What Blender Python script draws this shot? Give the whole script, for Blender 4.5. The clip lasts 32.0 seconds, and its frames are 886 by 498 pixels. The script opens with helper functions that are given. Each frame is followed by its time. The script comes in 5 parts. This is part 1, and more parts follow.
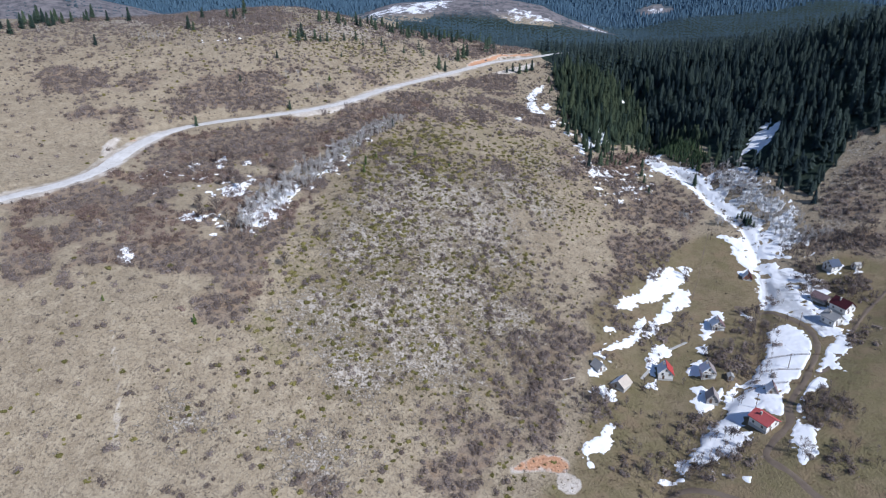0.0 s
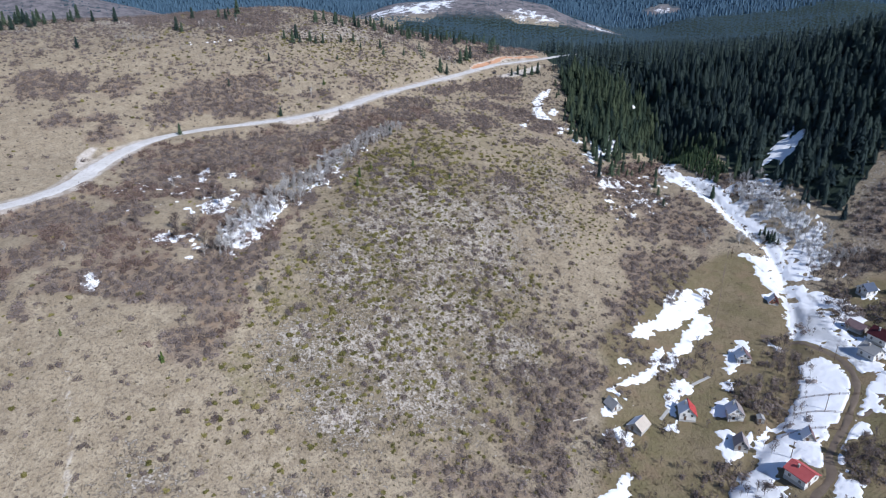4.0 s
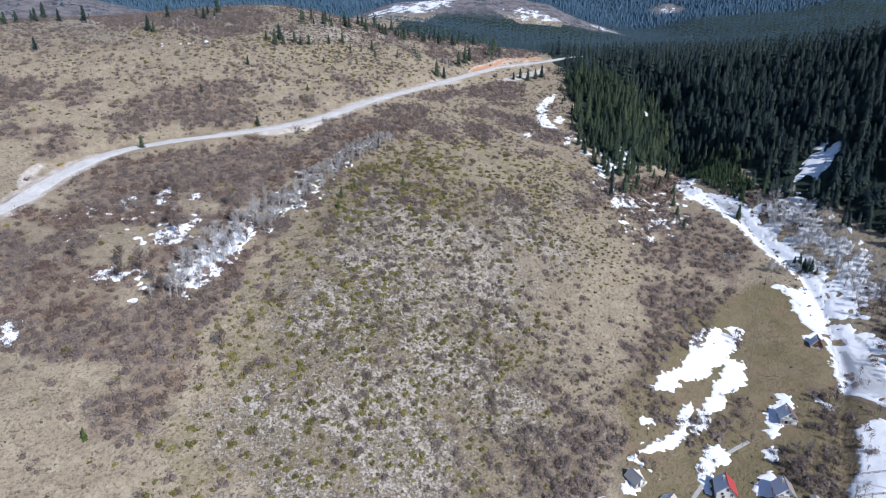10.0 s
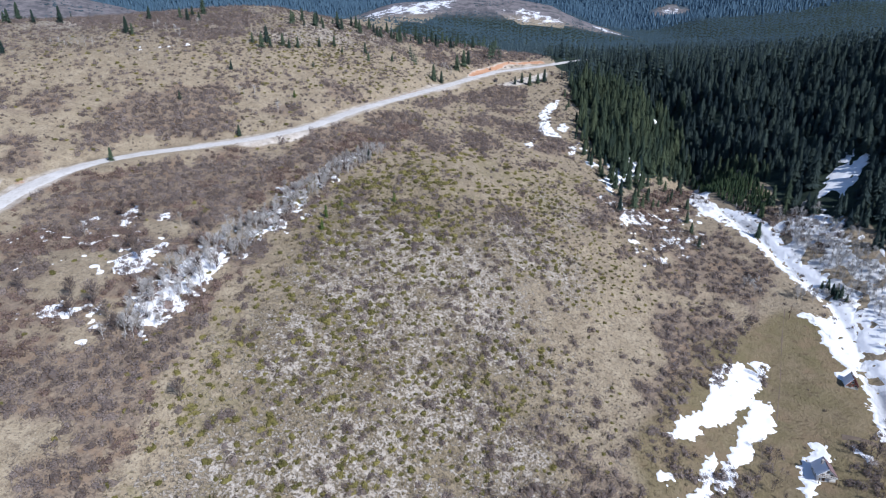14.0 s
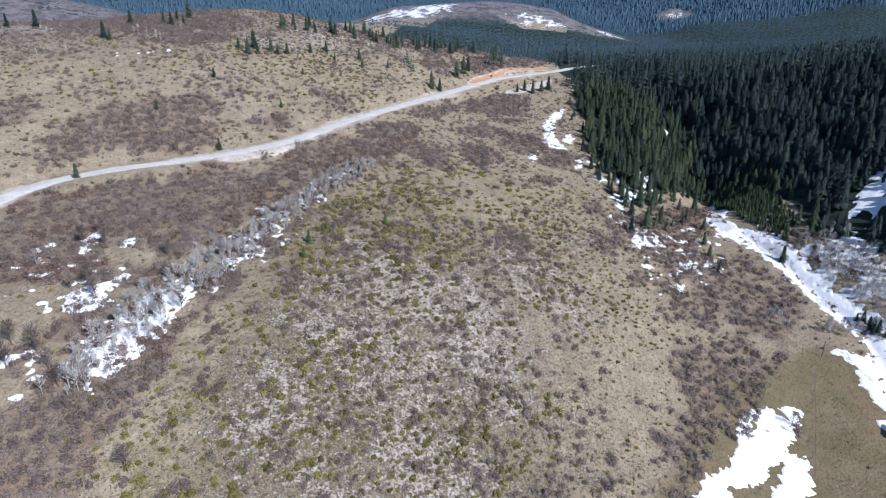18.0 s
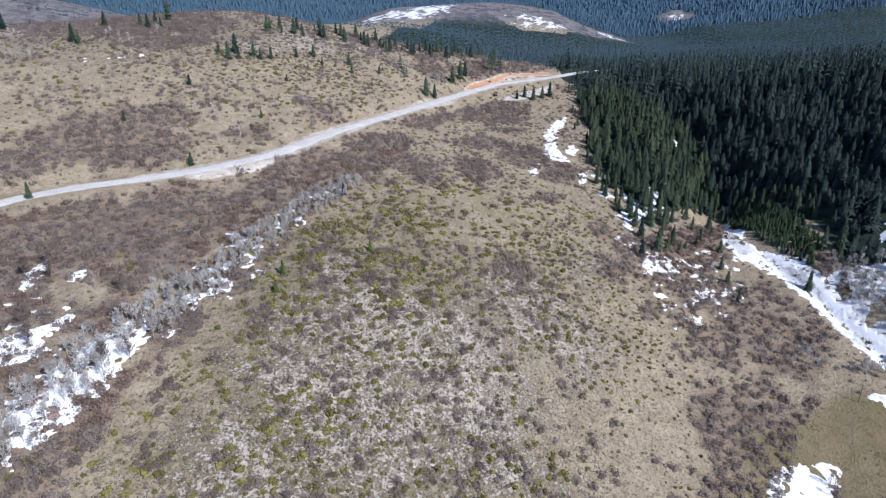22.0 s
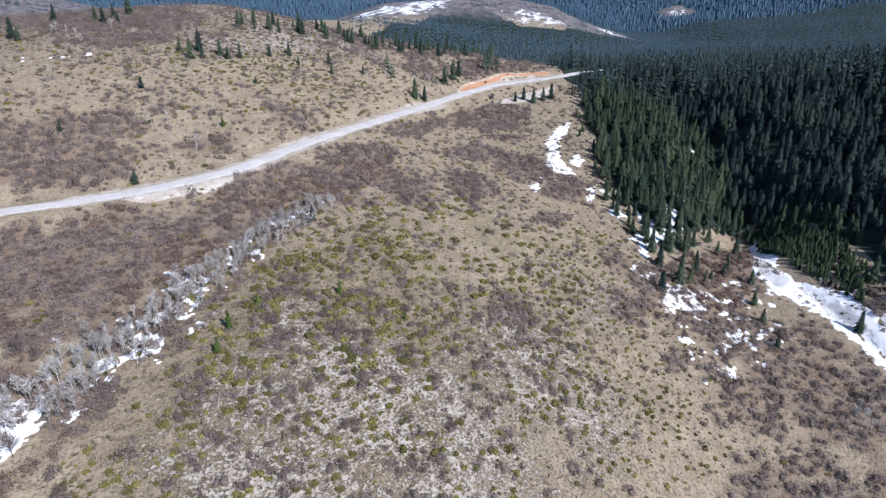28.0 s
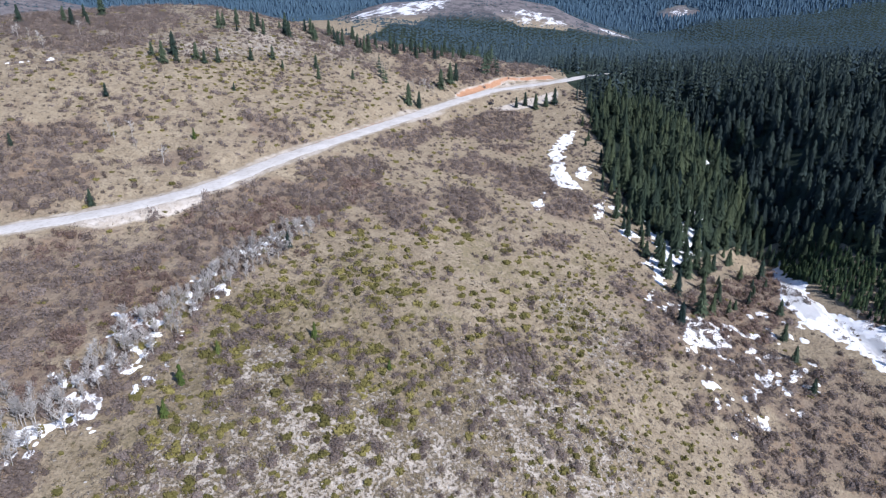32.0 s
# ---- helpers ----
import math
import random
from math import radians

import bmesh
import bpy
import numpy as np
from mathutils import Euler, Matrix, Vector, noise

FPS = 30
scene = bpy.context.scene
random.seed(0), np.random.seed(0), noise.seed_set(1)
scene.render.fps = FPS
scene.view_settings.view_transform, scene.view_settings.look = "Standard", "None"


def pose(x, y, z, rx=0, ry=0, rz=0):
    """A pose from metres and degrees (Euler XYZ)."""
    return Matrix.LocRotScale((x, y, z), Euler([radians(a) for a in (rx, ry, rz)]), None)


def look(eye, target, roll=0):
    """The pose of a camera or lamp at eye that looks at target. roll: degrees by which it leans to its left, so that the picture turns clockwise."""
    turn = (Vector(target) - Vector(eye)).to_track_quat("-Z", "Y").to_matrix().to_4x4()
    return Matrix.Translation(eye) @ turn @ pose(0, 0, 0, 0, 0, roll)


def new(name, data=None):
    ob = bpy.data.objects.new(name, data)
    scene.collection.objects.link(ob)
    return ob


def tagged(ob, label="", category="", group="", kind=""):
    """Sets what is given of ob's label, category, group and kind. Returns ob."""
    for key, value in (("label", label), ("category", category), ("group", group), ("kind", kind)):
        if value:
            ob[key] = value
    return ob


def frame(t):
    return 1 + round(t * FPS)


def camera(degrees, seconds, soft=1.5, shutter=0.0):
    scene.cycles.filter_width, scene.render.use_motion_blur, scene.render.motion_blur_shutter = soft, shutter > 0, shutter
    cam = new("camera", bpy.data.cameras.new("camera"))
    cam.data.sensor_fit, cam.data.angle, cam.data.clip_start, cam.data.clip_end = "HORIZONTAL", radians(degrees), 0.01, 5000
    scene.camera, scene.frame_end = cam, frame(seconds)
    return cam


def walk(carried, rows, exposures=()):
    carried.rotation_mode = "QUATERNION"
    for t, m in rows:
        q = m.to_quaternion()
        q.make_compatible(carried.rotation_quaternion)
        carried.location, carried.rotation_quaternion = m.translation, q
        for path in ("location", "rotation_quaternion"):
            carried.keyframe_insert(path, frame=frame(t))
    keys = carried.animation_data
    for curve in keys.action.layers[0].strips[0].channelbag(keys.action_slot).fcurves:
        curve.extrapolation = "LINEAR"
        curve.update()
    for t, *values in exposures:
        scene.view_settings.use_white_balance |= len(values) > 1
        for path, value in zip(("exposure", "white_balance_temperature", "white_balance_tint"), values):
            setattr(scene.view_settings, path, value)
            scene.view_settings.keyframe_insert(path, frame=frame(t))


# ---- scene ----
cam = camera(72.11, 32.0, soft=1.1)


def aim(x, y, z, down, right, lean):
    """A camera pose: degrees below the level, degrees to the right of +y, and roll."""
    d, r = radians(down), radians(right)
    way = Vector((math.sin(r) * math.cos(d), math.cos(r) * math.cos(d), -math.sin(d)))
    eye = Vector((x, y, z))
    return look(eye, eye + 100 * way, -lean)


# seconds, place, tilt down, heading, roll: a level flight north at about 7 m/s
PATH = [
    (0, 0.00, 0.00, 146.00, 21.579, 0.647, 0.110),
    (2, 1.11, 12.95, 146.16, 21.622, 0.404, 0.155),
    (4, 2.55, 27.40, 146.32, 21.597, 0.271, 0.126),
    (6, 4.04, 41.76, 146.53, 21.630, 0.254, 0.078),
    (8, 5.36, 55.78, 146.12, 21.632, 0.195, 0.057),
    (10, 6.41, 69.65, 145.41, 21.617, 0.178, 0.071),
    (12, 7.82, 83.45, 145.59, 21.623, 0.186, 0.056),
    (14, 9.33, 97.53, 145.66, 21.557, 0.106, 0.019),
    (16, 10.63, 111.15, 145.67, 21.392, -0.000, -0.013),
    (18, 11.75, 125.15, 145.71, 21.249, -0.031, -0.044),
    (20, 13.12, 139.46, 146.36, 21.191, -0.008, -0.058),
    (22, 14.69, 153.70, 146.66, 21.189, 0.056, -0.129),
    (24, 16.24, 168.16, 146.78, 21.338, 0.165, -0.193),
    (26, 17.57, 182.47, 146.15, 21.523, 0.274, -0.232),
    (28, 18.61, 196.35, 145.52, 21.530, 0.350, -0.177),
    (30, 19.93, 210.57, 145.40, 21.512, 0.372, -0.144),
    (32, 21.41, 224.00, 145.57, 21.516, 0.306, -0.122),
]
walk(cam, [(r[0], aim(*r[1:])) for r in PATH], [(0, 0.14, 5730, 12), (10, 0.20, 5760, 12), (20, 0.27, 5800, 13), (32, 0.35, 5920, 15)])

# ---- light: a clear early-spring day, sun from the south-east ----
SUN_WAY = Vector((0.72, -0.69, 0.0)).normalized()
SUN_HEIGHT = radians(40.5)
world = bpy.data.worlds.new("sky")
scene.world = world
world.use_nodes = True
wt = world.node_tree
sky = wt.nodes.new("ShaderNodeTexSky")
sky.sky_type = "NISHITA"
sky.sun_disc = False
sky.sun_elevation = SUN_HEIGHT
sky.sun_rotation = math.atan2(SUN_WAY.x, SUN_WAY.y)
sky.altitude = 900
sky.ozone_density = 4.0
wt.links.new(sky.outputs[0], wt.nodes["Background"].inputs[0])
wt.nodes["Background"].inputs[1].default_value = 0.085
sun_data = bpy.data.lights.new("sun", "SUN")
sun_data.energy, sun_data.angle, sun_data.color = 4.1, radians(0.53), (1.0, 0.95, 0.885)
sun = new("sun", sun_data)
to_sun = SUN_WAY * math.cos(SUN_HEIGHT) + Vector((0, 0, math.sin(SUN_HEIGHT)))
sun.matrix_world = look(to_sun * 400 + Vector((0, 300, 0)), (0, 300, 0))

# ---- numeric helpers ----
rng = np.random.default_rng(7)
LATTICE = np.random.default_rng(3).random((256, 256))


def vnoise(x, y, size, shift=0):
    """Smooth noise in -1 to 1 with lumps of about that size in metres."""
    u, v = np.asarray(x) / size + 17.3 * shift + 100, np.asarray(y) / size + 9.1 * shift + 100
    iu, iv = np.floor(u).astype(int), np.floor(v).astype(int)
    a, b = u - iu, v - iv
    a, b = a * a * (3 - 2 * a), b * b * (3 - 2 * b)
    q = lambda i, j: LATTICE[(iv + j) % 256, (iu + i) % 256]
    return 2 * ((q(0, 0) * (1 - a) + q(1, 0) * a) * (1 - b) + (q(0, 1) * (1 - a) + q(1, 1) * a) * b) - 1


def fbm(x, y, size, octaves=3, shift=0):
    return sum(0.5 ** k * vnoise(x, y, size / 2 ** k, shift + k) for k in range(octaves))


def smooth(a, b, v):
    t = np.clip((v - a) / (b - a), 0, 1)
    return t * t * (3 - 2 * t)


def to_line(x, y, line):
    """Distance from points to a polyline, and the length along it of the nearest place."""
    best, where, run = np.full(np.shape(x), 1e9), np.zeros(np.shape(x)), 0.0
    for (ax, ay), (bx, by) in zip(line[:-1], line[1:]):
        dx, dy = bx - ax, by - ay
        n = math.hypot(dx, dy)
        t = np.clip(((x - ax) * dx + (y - ay) * dy) / n ** 2, 0, 1)
        d = np.hypot(x - ax - t * dx, y - ay - t * dy)
        where, best = np.where(d < best, run + t * n, where), np.minimum(d, best)
        run += n
    return best, where


def inside(x, y, ring):
    """Signed distance to a closed ring, positive inside."""
    d, _ = to_line(x, y, list(ring) + [ring[0]])
    odd = np.zeros(np.shape(x), bool)
    for (ax, ay), (bx, by) in zip(ring, list(ring[1:]) + [ring[0]]):
        if ay != by:
            odd ^= ((ay > y) != (by > y)) & (x < (bx - ax) * (y - ay) / (by - ay) + ax)
    return np.where(odd, d, -d)


def rounded(line, step=4.0):
    """A polyline smoothed into a curve of short steps."""
    p = np.array([line[0], *line, line[-1]], float)
    out = []
    for i in range(1, len(p) - 2):
        a, b, c, d = p[i - 1:i + 3]
        n = max(2, int(np.hypot(*(c - b)) / step))
        for t in np.arange(n) / n:
            out.append(tuple(0.5 * (2 * b + (c - a) * t + (2 * a - 5 * b + 4 * c - d) * t * t + (3 * b - a - 3 * c + d) * t ** 3)))
    return out + [tuple(p[-1])]


# ---- relief ----
# heights of the coarse relief, 100 m apart, from x = -450, y = 0
RELIEF = np.array([
    [48, 20, 0, -20, -25, -28, -20, -18, -20, -20, -20],
    [68, 33, -4, -29, -14, -26, 0, -4, 4, -4, -23],
    [84, 65, 53, 54, 24, -32, 13, 35, 48, 33, 10],
    [99, 88, 69, 58, 65, 21, -5, 18, 81, 82, 52],
    [122, 116, 100, 66, 70, 68, 16, 92, 166, 126, 96],
    [138, 144, 129, 132, 92, 70, 52, 65, 166, 112, 114],
    [132, 139, 138, 143, 129, 62, 93, 104, 122, 107, 110],
    [123, 126, 142, 164, 129, 122, 109, 96, 106, 104, 98],
    [126, 122, 123, 123, 105, 97, 74, 92, 100, 96, 94],
    [136, 121, 106, 94, 84, 76, 83, 98, 98, 95, 95],
], float)


def bell(u):
    a = abs(u)
    return np.where(a < 1, 2 / 3 - a * a + a ** 3 / 2, np.where(a < 2, (2 - a) ** 3 / 6, 0))


def hills(x, y):
    ny, nx = RELIEF.shape
    u, v = np.clip((x + 450) / 100, 1, nx - 2.001), np.clip(y / 100, 1, ny - 2.001)
    iu, iv, z = np.floor(u).astype(int), np.floor(v).astype(int), 0
    for j in range(-1, 3):
        for i in range(-1, 3):
            z = z + RELIEF[np.clip(iv + j, 0, ny - 1), np.clip(iu + i, 0, nx - 1)] * bell(v - iv - j) * bell(u - iu - i)
    return z


def mound(x, y, cx, cy, rx, ry, h):
    return h * np.exp(-((x - cx) / rx) ** 2 - ((y - cy) / ry) ** 2)


def far_land(x, y):
    """The country beyond the two valley sides: a dip, a wooded spur, a bare snowy hill and forested ranges."""
    z = 66 + 9 * fbm(x, y, 420, 3, 5)
    z = z + mound(x, y, -40, 1790, 300, 220, 98) + mound(x, y, 250, 1770, 230, 220, 40) + mound(x, y, -170, 1390, 280, 150, 52)
    z = z + mound(x, y, -1000, 1600, 420, 350, 120) + mound(x, y, 1250, 2250, 520, 420, 130)
    notch = 1 - 0.2 * np.exp(-((x - 320) / 90) ** 2)
    range_top = 150 + 110 * smooth(400, 1100, x) + 70 * smooth(-300, -900, x)
    z = z + range_top * notch * smooth(1950, 2750, y)
    fold = 1 - np.abs(vnoise(x, y, 420, 9)) * 1.6
    return z + smooth(1300, 2300, y) * (38 * fold + 16 * fbm(x, y, 190, 2, 10))


ROAD = rounded([(-250, 190), (-228, 240), (-212, 271), (-204, 281), (-194, 291), (-184, 304), (-178, 323), (-177, 346), (-172, 366), (-162, 385), (-143, 399), (-122, 409),
                (-98, 420), (-76, 435), (-62, 448), (-48, 471), (-27, 503), (-12, 530), (6, 567), (29, 609), (56, 640), (85, 653),
                (108, 662), (140, 690), (170, 716), (215, 735), (260, 780)])
STREAM = rounded([(162, 471), (164, 433), (170, 403), (178, 367), (183, 341), (179, 309), (169, 278), (159, 264), (147, 242), (137, 225),
                  (124, 210), (114, 202), (102, 192), (92, 183), (81, 169), (68, 140), (55, 90)])
RAVINE = rounded([(166, 462), (172, 485), (180, 520), (184, 560), (181, 592), (172, 622), (160, 650)])
LANE = rounded([(149, 271), (160, 265), (167, 253), (169, 240), (164, 226), (155, 215), (145, 204), (137, 196), (132, 187), (123, 180), (118, 174), (122, 165), (128, 148), (140, 110)])
ROAD_RUN = np.concatenate([[0], np.cumsum([math.dist(a, b) for a, b in zip(ROAD[:-1], ROAD[1:])])])
raw = hills(np.array([p[0] for p in ROAD]), np.array([p[1] for p in ROAD]))
pad = np.concatenate([np.full(8, raw[0]), raw, np.full(8, raw[-1])])
ROAD_Z = np.convolve(pad, np.ones(17) / 17, "valid")


def ground(x, y):
    x, y = np.asarray(x, float), np.asarray(y, float)
    near = smooth(-620, -440, x) * (1 - smooth(480, 700, x)) * (1 - smooth(830, 1150, y))
    z = hills(x, y) * near + far_land(x, y) * (1 - near)
    z = z + near * (0.9 * fbm(x, y, 38, 3, 2) + 0.18 * fbm(x, y, 7, 2, 4))
    d, _ = to_line(x, y, STREAM)
    z = z - 1.3 * np.exp(-(d / 2.6) ** 2) - 1.0 * np.exp(-(d / 9) ** 2)
    d, _ = to_line(x, y, RAVINE)
    z = z - 20 * np.exp(-(d / 22) ** 2) * smooth(430, 480, y) * (1 - smooth(600, 680, y))
    d, s = to_line(x, y, LANE)
    z = z - 0.15 * np.exp(-(d / 2.2) ** 4)
    d, s = to_line(x, y, ROAD)
    bed = np.interp(s, ROAD_RUN, ROAD_Z)
    return bed + (z - bed) * smooth(5.0, 15.0, d)


# ---- materials ----
class Mat:
    """A node material with short-hand for the nodes that the surfaces share."""

    def __init__(self, name, rough=0.85, metal=0.0, spec=0.3):
        self.m = bpy.data.materials.new(name)
        self.m.use_nodes = True
        self.t = self.m.node_tree
        self.b = self.t.nodes["Principled BSDF"]
        self.b.inputs["Roughness"].default_value = rough
        self.b.inputs["Metallic"].default_value = metal
        self.b.inputs["Specular IOR Level"].default_value = spec
        self.pos = self.t.nodes.new("ShaderNodeNewGeometry").outputs["Position"]

    def node(self, kind, **inputs):
        n = self.t.nodes.new(kind)
        for k, v in inputs.items():
            self.put(n.inputs[k.replace("_", " ")], v)
        return n

    def put(self, socket, v):
        if isinstance(v, bpy.types.NodeSocket):
            self.t.links.new(v, socket)
        else:
            socket.default_value = v

    def own(self):
        return self.node("ShaderNodeTexCoord").outputs["Object"]

    def noise(self, size, detail=4.0, rough=0.6, where=None):
        n = self.node("ShaderNodeTexNoise", Scale=1.0 / size, Detail=detail, Roughness=rough)
        self.put(n.inputs["Vector"], where or self.pos)
        return n.outputs["Fac"]

    def cells(self, size, where=None, out="Distance"):
        n = self.node("ShaderNodeTexVoronoi", Scale=1.0 / size)
        self.put(n.inputs["Vector"], where or self.pos)
        return n.outputs[out]

    def math(self, op, a, b=0.0, c=0.0):
        n = self.t.nodes.new("ShaderNodeMath")
        n.operation = op
        for i, v in enumerate((a, b, c)):
            self.put(n.inputs[i], v)
        return n.outputs[0]

    def range(self, v, lo, hi, to_lo=0.0, to_hi=1.0):
        n = self.t.nodes.new("ShaderNodeMapRange")
        for i, q in enumerate((v, lo, hi, to_lo, to_hi)):
            self.put(n.inputs[i], q)
        return n.outputs[0]

    def mix(self, f, a, b):
        n = self.t.nodes.new("ShaderNodeMix")
        n.data_type = "RGBA"
        self.put(n.inputs[0], f)
        for i, v in ((6, a), (7, b)):
            self.put(n.inputs[i], v if isinstance(v, bpy.types.NodeSocket) else (*v, 1.0))
        return n.outputs[2]

    def attr(self, name):
        n = self.t.nodes.new("ShaderNodeAttribute")
        n.attribute_name = name
        return n.outputs["Fac"]

    def tone(self):
        """A number from 0 to 1 that differs from plant to plant or piece to piece."""
        r = self.node("ShaderNodeObjectInfo").outputs["Random"]
        return self.math("FRACT", self.math("ADD", r, self.attr("tone")))

    def color(self, c):
        self.put(self.b.inputs["Base Color"], c if isinstance(c, bpy.types.NodeSocket) else (*c, 1.0))
        return self

    def bump(self, h, strength=0.5, distance=0.1):
        n = self.node("ShaderNodeBump", Strength=strength, Distance=distance, Height=h)
        self.t.links.new(n.outputs[0], self.b.inputs["Normal"])
        return self


def surface(name, a, b, size=1.0, rough=0.85, metal=0.0, bump=0.3, local=True, grain=None):
    """A plain surface with variation at two scales."""
    m = Mat(name, rough, metal)
    w = m.own() if local else m.pos
    big, fine = m.noise(size, 3.0, 0.5, w), m.noise(grain or size / 12, 3.0, 0.6, w)
    f = m.range(m.math("ADD", m.math("MULTIPLY", big, 0.6), m.math("MULTIPLY", fine, 0.4)), 0.3, 0.7)
    m.color(m.mix(f, a, b))
    m.bump(fine, bump, 0.03)
    return m.m


def ground_material():
    m = Mat("hillside_ground", 0.95, 0.0, 0.1)
    big, mid, fine, tiny = m.noise(30, 4), m.noise(5, 5), m.noise(1.1, 4), m.noise(0.4, 3)
    grass = m.mix(m.range(big, 0.35, 0.65), (0.345, 0.283, 0.196), (0.262, 0.212, 0.146))
    grass = m.mix(m.range(mid, 0.42, 0.68), grass, (0.412, 0.346, 0.247))
    grass = m.mix(m.range(m.noise(2.4, 5, 0.7), 0.54, 0.64, 0, 0.6), grass, (0.185, 0.146, 0.108))
    grass = m.mix(m.range(fine, 0.53, 0.62, 0, 0.7), grass, (0.17, 0.135, 0.1))
    grass = m.mix(m.range(tiny, 0.54, 0.66, 0, 0.6), grass, (0.47, 0.42, 0.325))
    grass = m.mix(m.range(m.noise(0.8, 3), 0.56, 0.66, 0, 0.45), grass, (0.12, 0.098, 0.074))
    # leaf litter and dead bracken in the thickets
    thicket = m.range(m.math("ADD", m.attr("thicket"), m.math("MULTIPLY", m.math("ADD", mid, fine), 0.45)), 0.62, 1.12)
    litter = m.mix(m.range(fine, 0.4, 0.62), (0.246, 0.190, 0.150), (0.162, 0.126, 0.103))
    litter = m.mix(m.range(m.noise(6, 4), 0.5, 0.62), litter, (0.240, 0.168, 0.118))
    litter = m.mix(m.range(m.noise(2.0, 4), 0.58, 0.66, 0, 0.7), litter, (0.36, 0.29, 0.215))
    grass = m.mix(m.math("MULTIPLY", thicket, 0.70), grass, litter)
    # olive carpet of dwarf juniper and moss
    olive = m.range(m.math("ADD", m.math("MULTIPLY", m.attr("olive"), 0.40), m.math("ADD", m.math("MULTIPLY", m.noise(2.2, 4), 0.75), m.math("MULTIPLY", m.noise(9, 3), 0.4))), 0.90, 1.02)
    grass = m.mix(m.math("MULTIPLY", olive, 0.55), grass, m.mix(m.range(tiny, 0.4, 0.6), (0.262, 0.228, 0.118), (0.150, 0.132, 0.072)))
    scrubby = m.range(m.math("ADD", m.attr("heathy"), m.math("MULTIPLY", m.math("ADD", m.noise(1.5, 5, 0.7), m.noise(5.5, 3)), 0.6)), 0.95, 1.2)
    grass = m.mix(m.math("MULTIPLY", scrubby, 0.75), grass, m.mix(m.range(fine, 0.42, 0.6), (0.262, 0.216, 0.142), (0.165, 0.136, 0.086)))
    # limestone coming through in small broken slabs
    stone_shape = m.math("ADD", m.noise(0.8, 5, 0.7), m.math("ADD", m.math("MULTIPLY", m.noise(2.6, 3), 0.42), m.math("MULTIPLY", m.noise(14, 2), 0.2)))
    stone = m.range(m.math("ADD", stone_shape, m.math("MULTIPLY", m.attr("rock"), 0.25)), 0.945, 1.0)
    grass = m.mix(m.math("MULTIPLY", m.math("MULTIPLY", stone, m.range(m.noise(1.7, 4, 0.7), 0.36, 0.56, 0.25, 1.0)), 0.95), grass, m.mix(m.range(tiny, 0.4, 0.62), (0.600, 0.550, 0.490), (0.380, 0.335, 0.285)))
    # mown meadow in the valley
    meadow = m.mix(m.range(mid, 0.35, 0.65), (0.198, 0.162, 0.092), (0.262, 0.212, 0.134))
    meadow = m.mix(m.range(big, 0.42, 0.62, 0, 0.6), meadow, (0.162, 0.148, 0.070))
    meadow = m.mix(m.range(fine, 0.50, 0.66, 0, 0.35), meadow, (0.118, 0.094, 0.060))
    meadow = m.mix(m.range(m.noise(13, 5, 0.65), 0.5, 0.62, 0, 0.6), meadow, (0.250, 0.182, 0.118))
    meadow = m.mix(m.range(m.noise(3.2, 5, 0.7), 0.55, 0.66, 0, 0.6), meadow, (0.122, 0.090, 0.062))
    meadow = m.mix(m.range(tiny, 0.5, 0.7, 0, 0.3), meadow, (0.30, 0.25, 0.165))
    col = m.mix(m.range(m.math("ADD", m.attr("meadow"), m.math("ADD", m.math("MULTIPLY", mid, 0.5), m.math("MULTIPLY", fine, 0.3))), 0.6, 1.1), grass, meadow)
    # bare earth: cut banks and scraped places
    clay = m.mix(m.range(mid, 0.35, 0.65), (0.50, 0.44, 0.37), (0.68, 0.63, 0.57))
    clay = m.mix(m.range(fine, 0.54, 0.66, 0, 0.6), clay, (0.34, 0.28, 0.22))
    rust = m.mix(m.range(fine, 0.4, 0.62), (0.56, 0.33, 0.205), (0.46, 0.245, 0.14))
    clay = m.mix(m.range(m.math("ADD", m.attr("rust"), m.math("MULTIPLY", m.noise(3, 4), 0.7)), 0.75, 1.0), clay, rust)
    col = m.mix(m.range(m.math("ADD", m.attr("earth"), m.math("MULTIPLY", m.math("ADD", fine, mid), 0.3)), 0.65, 0.9), col, clay)
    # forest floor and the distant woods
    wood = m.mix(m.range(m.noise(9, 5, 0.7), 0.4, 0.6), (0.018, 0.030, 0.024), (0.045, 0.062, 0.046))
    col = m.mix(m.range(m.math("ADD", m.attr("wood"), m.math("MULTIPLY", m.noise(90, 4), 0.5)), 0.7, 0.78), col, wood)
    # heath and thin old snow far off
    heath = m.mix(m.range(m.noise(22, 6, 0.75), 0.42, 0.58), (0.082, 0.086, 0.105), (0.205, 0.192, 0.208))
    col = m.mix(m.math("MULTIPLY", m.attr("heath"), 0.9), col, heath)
    # blue air haze over the far ranges, painted into the ground colour
    col = m.mix(m.attr("far_haze"), col, m.mix(m.range(m.noise(20, 4), 0.35, 0.65), (0.045, 0.085, 0.125), (0.07, 0.12, 0.165)))
    far_snow = m.range(m.math("ADD", m.math("MULTIPLY", m.noise(24, 8, 0.8), 0.9), m.math("MULTIPLY", m.attr("white"), 0.34)), 0.73, 0.79)
    col = m.mix(far_snow, col, (0.80, 0.82, 0.86))
    m.color(col)
    h = m.math("ADD", m.math("MULTIPLY", fine, 0.8), m.math("ADD", m.math("MULTIPLY", tiny, 0.4), m.math("MULTIPLY", stone, 0.5)))
    m.bump(h, 1.0, 0.6)
    return m.m


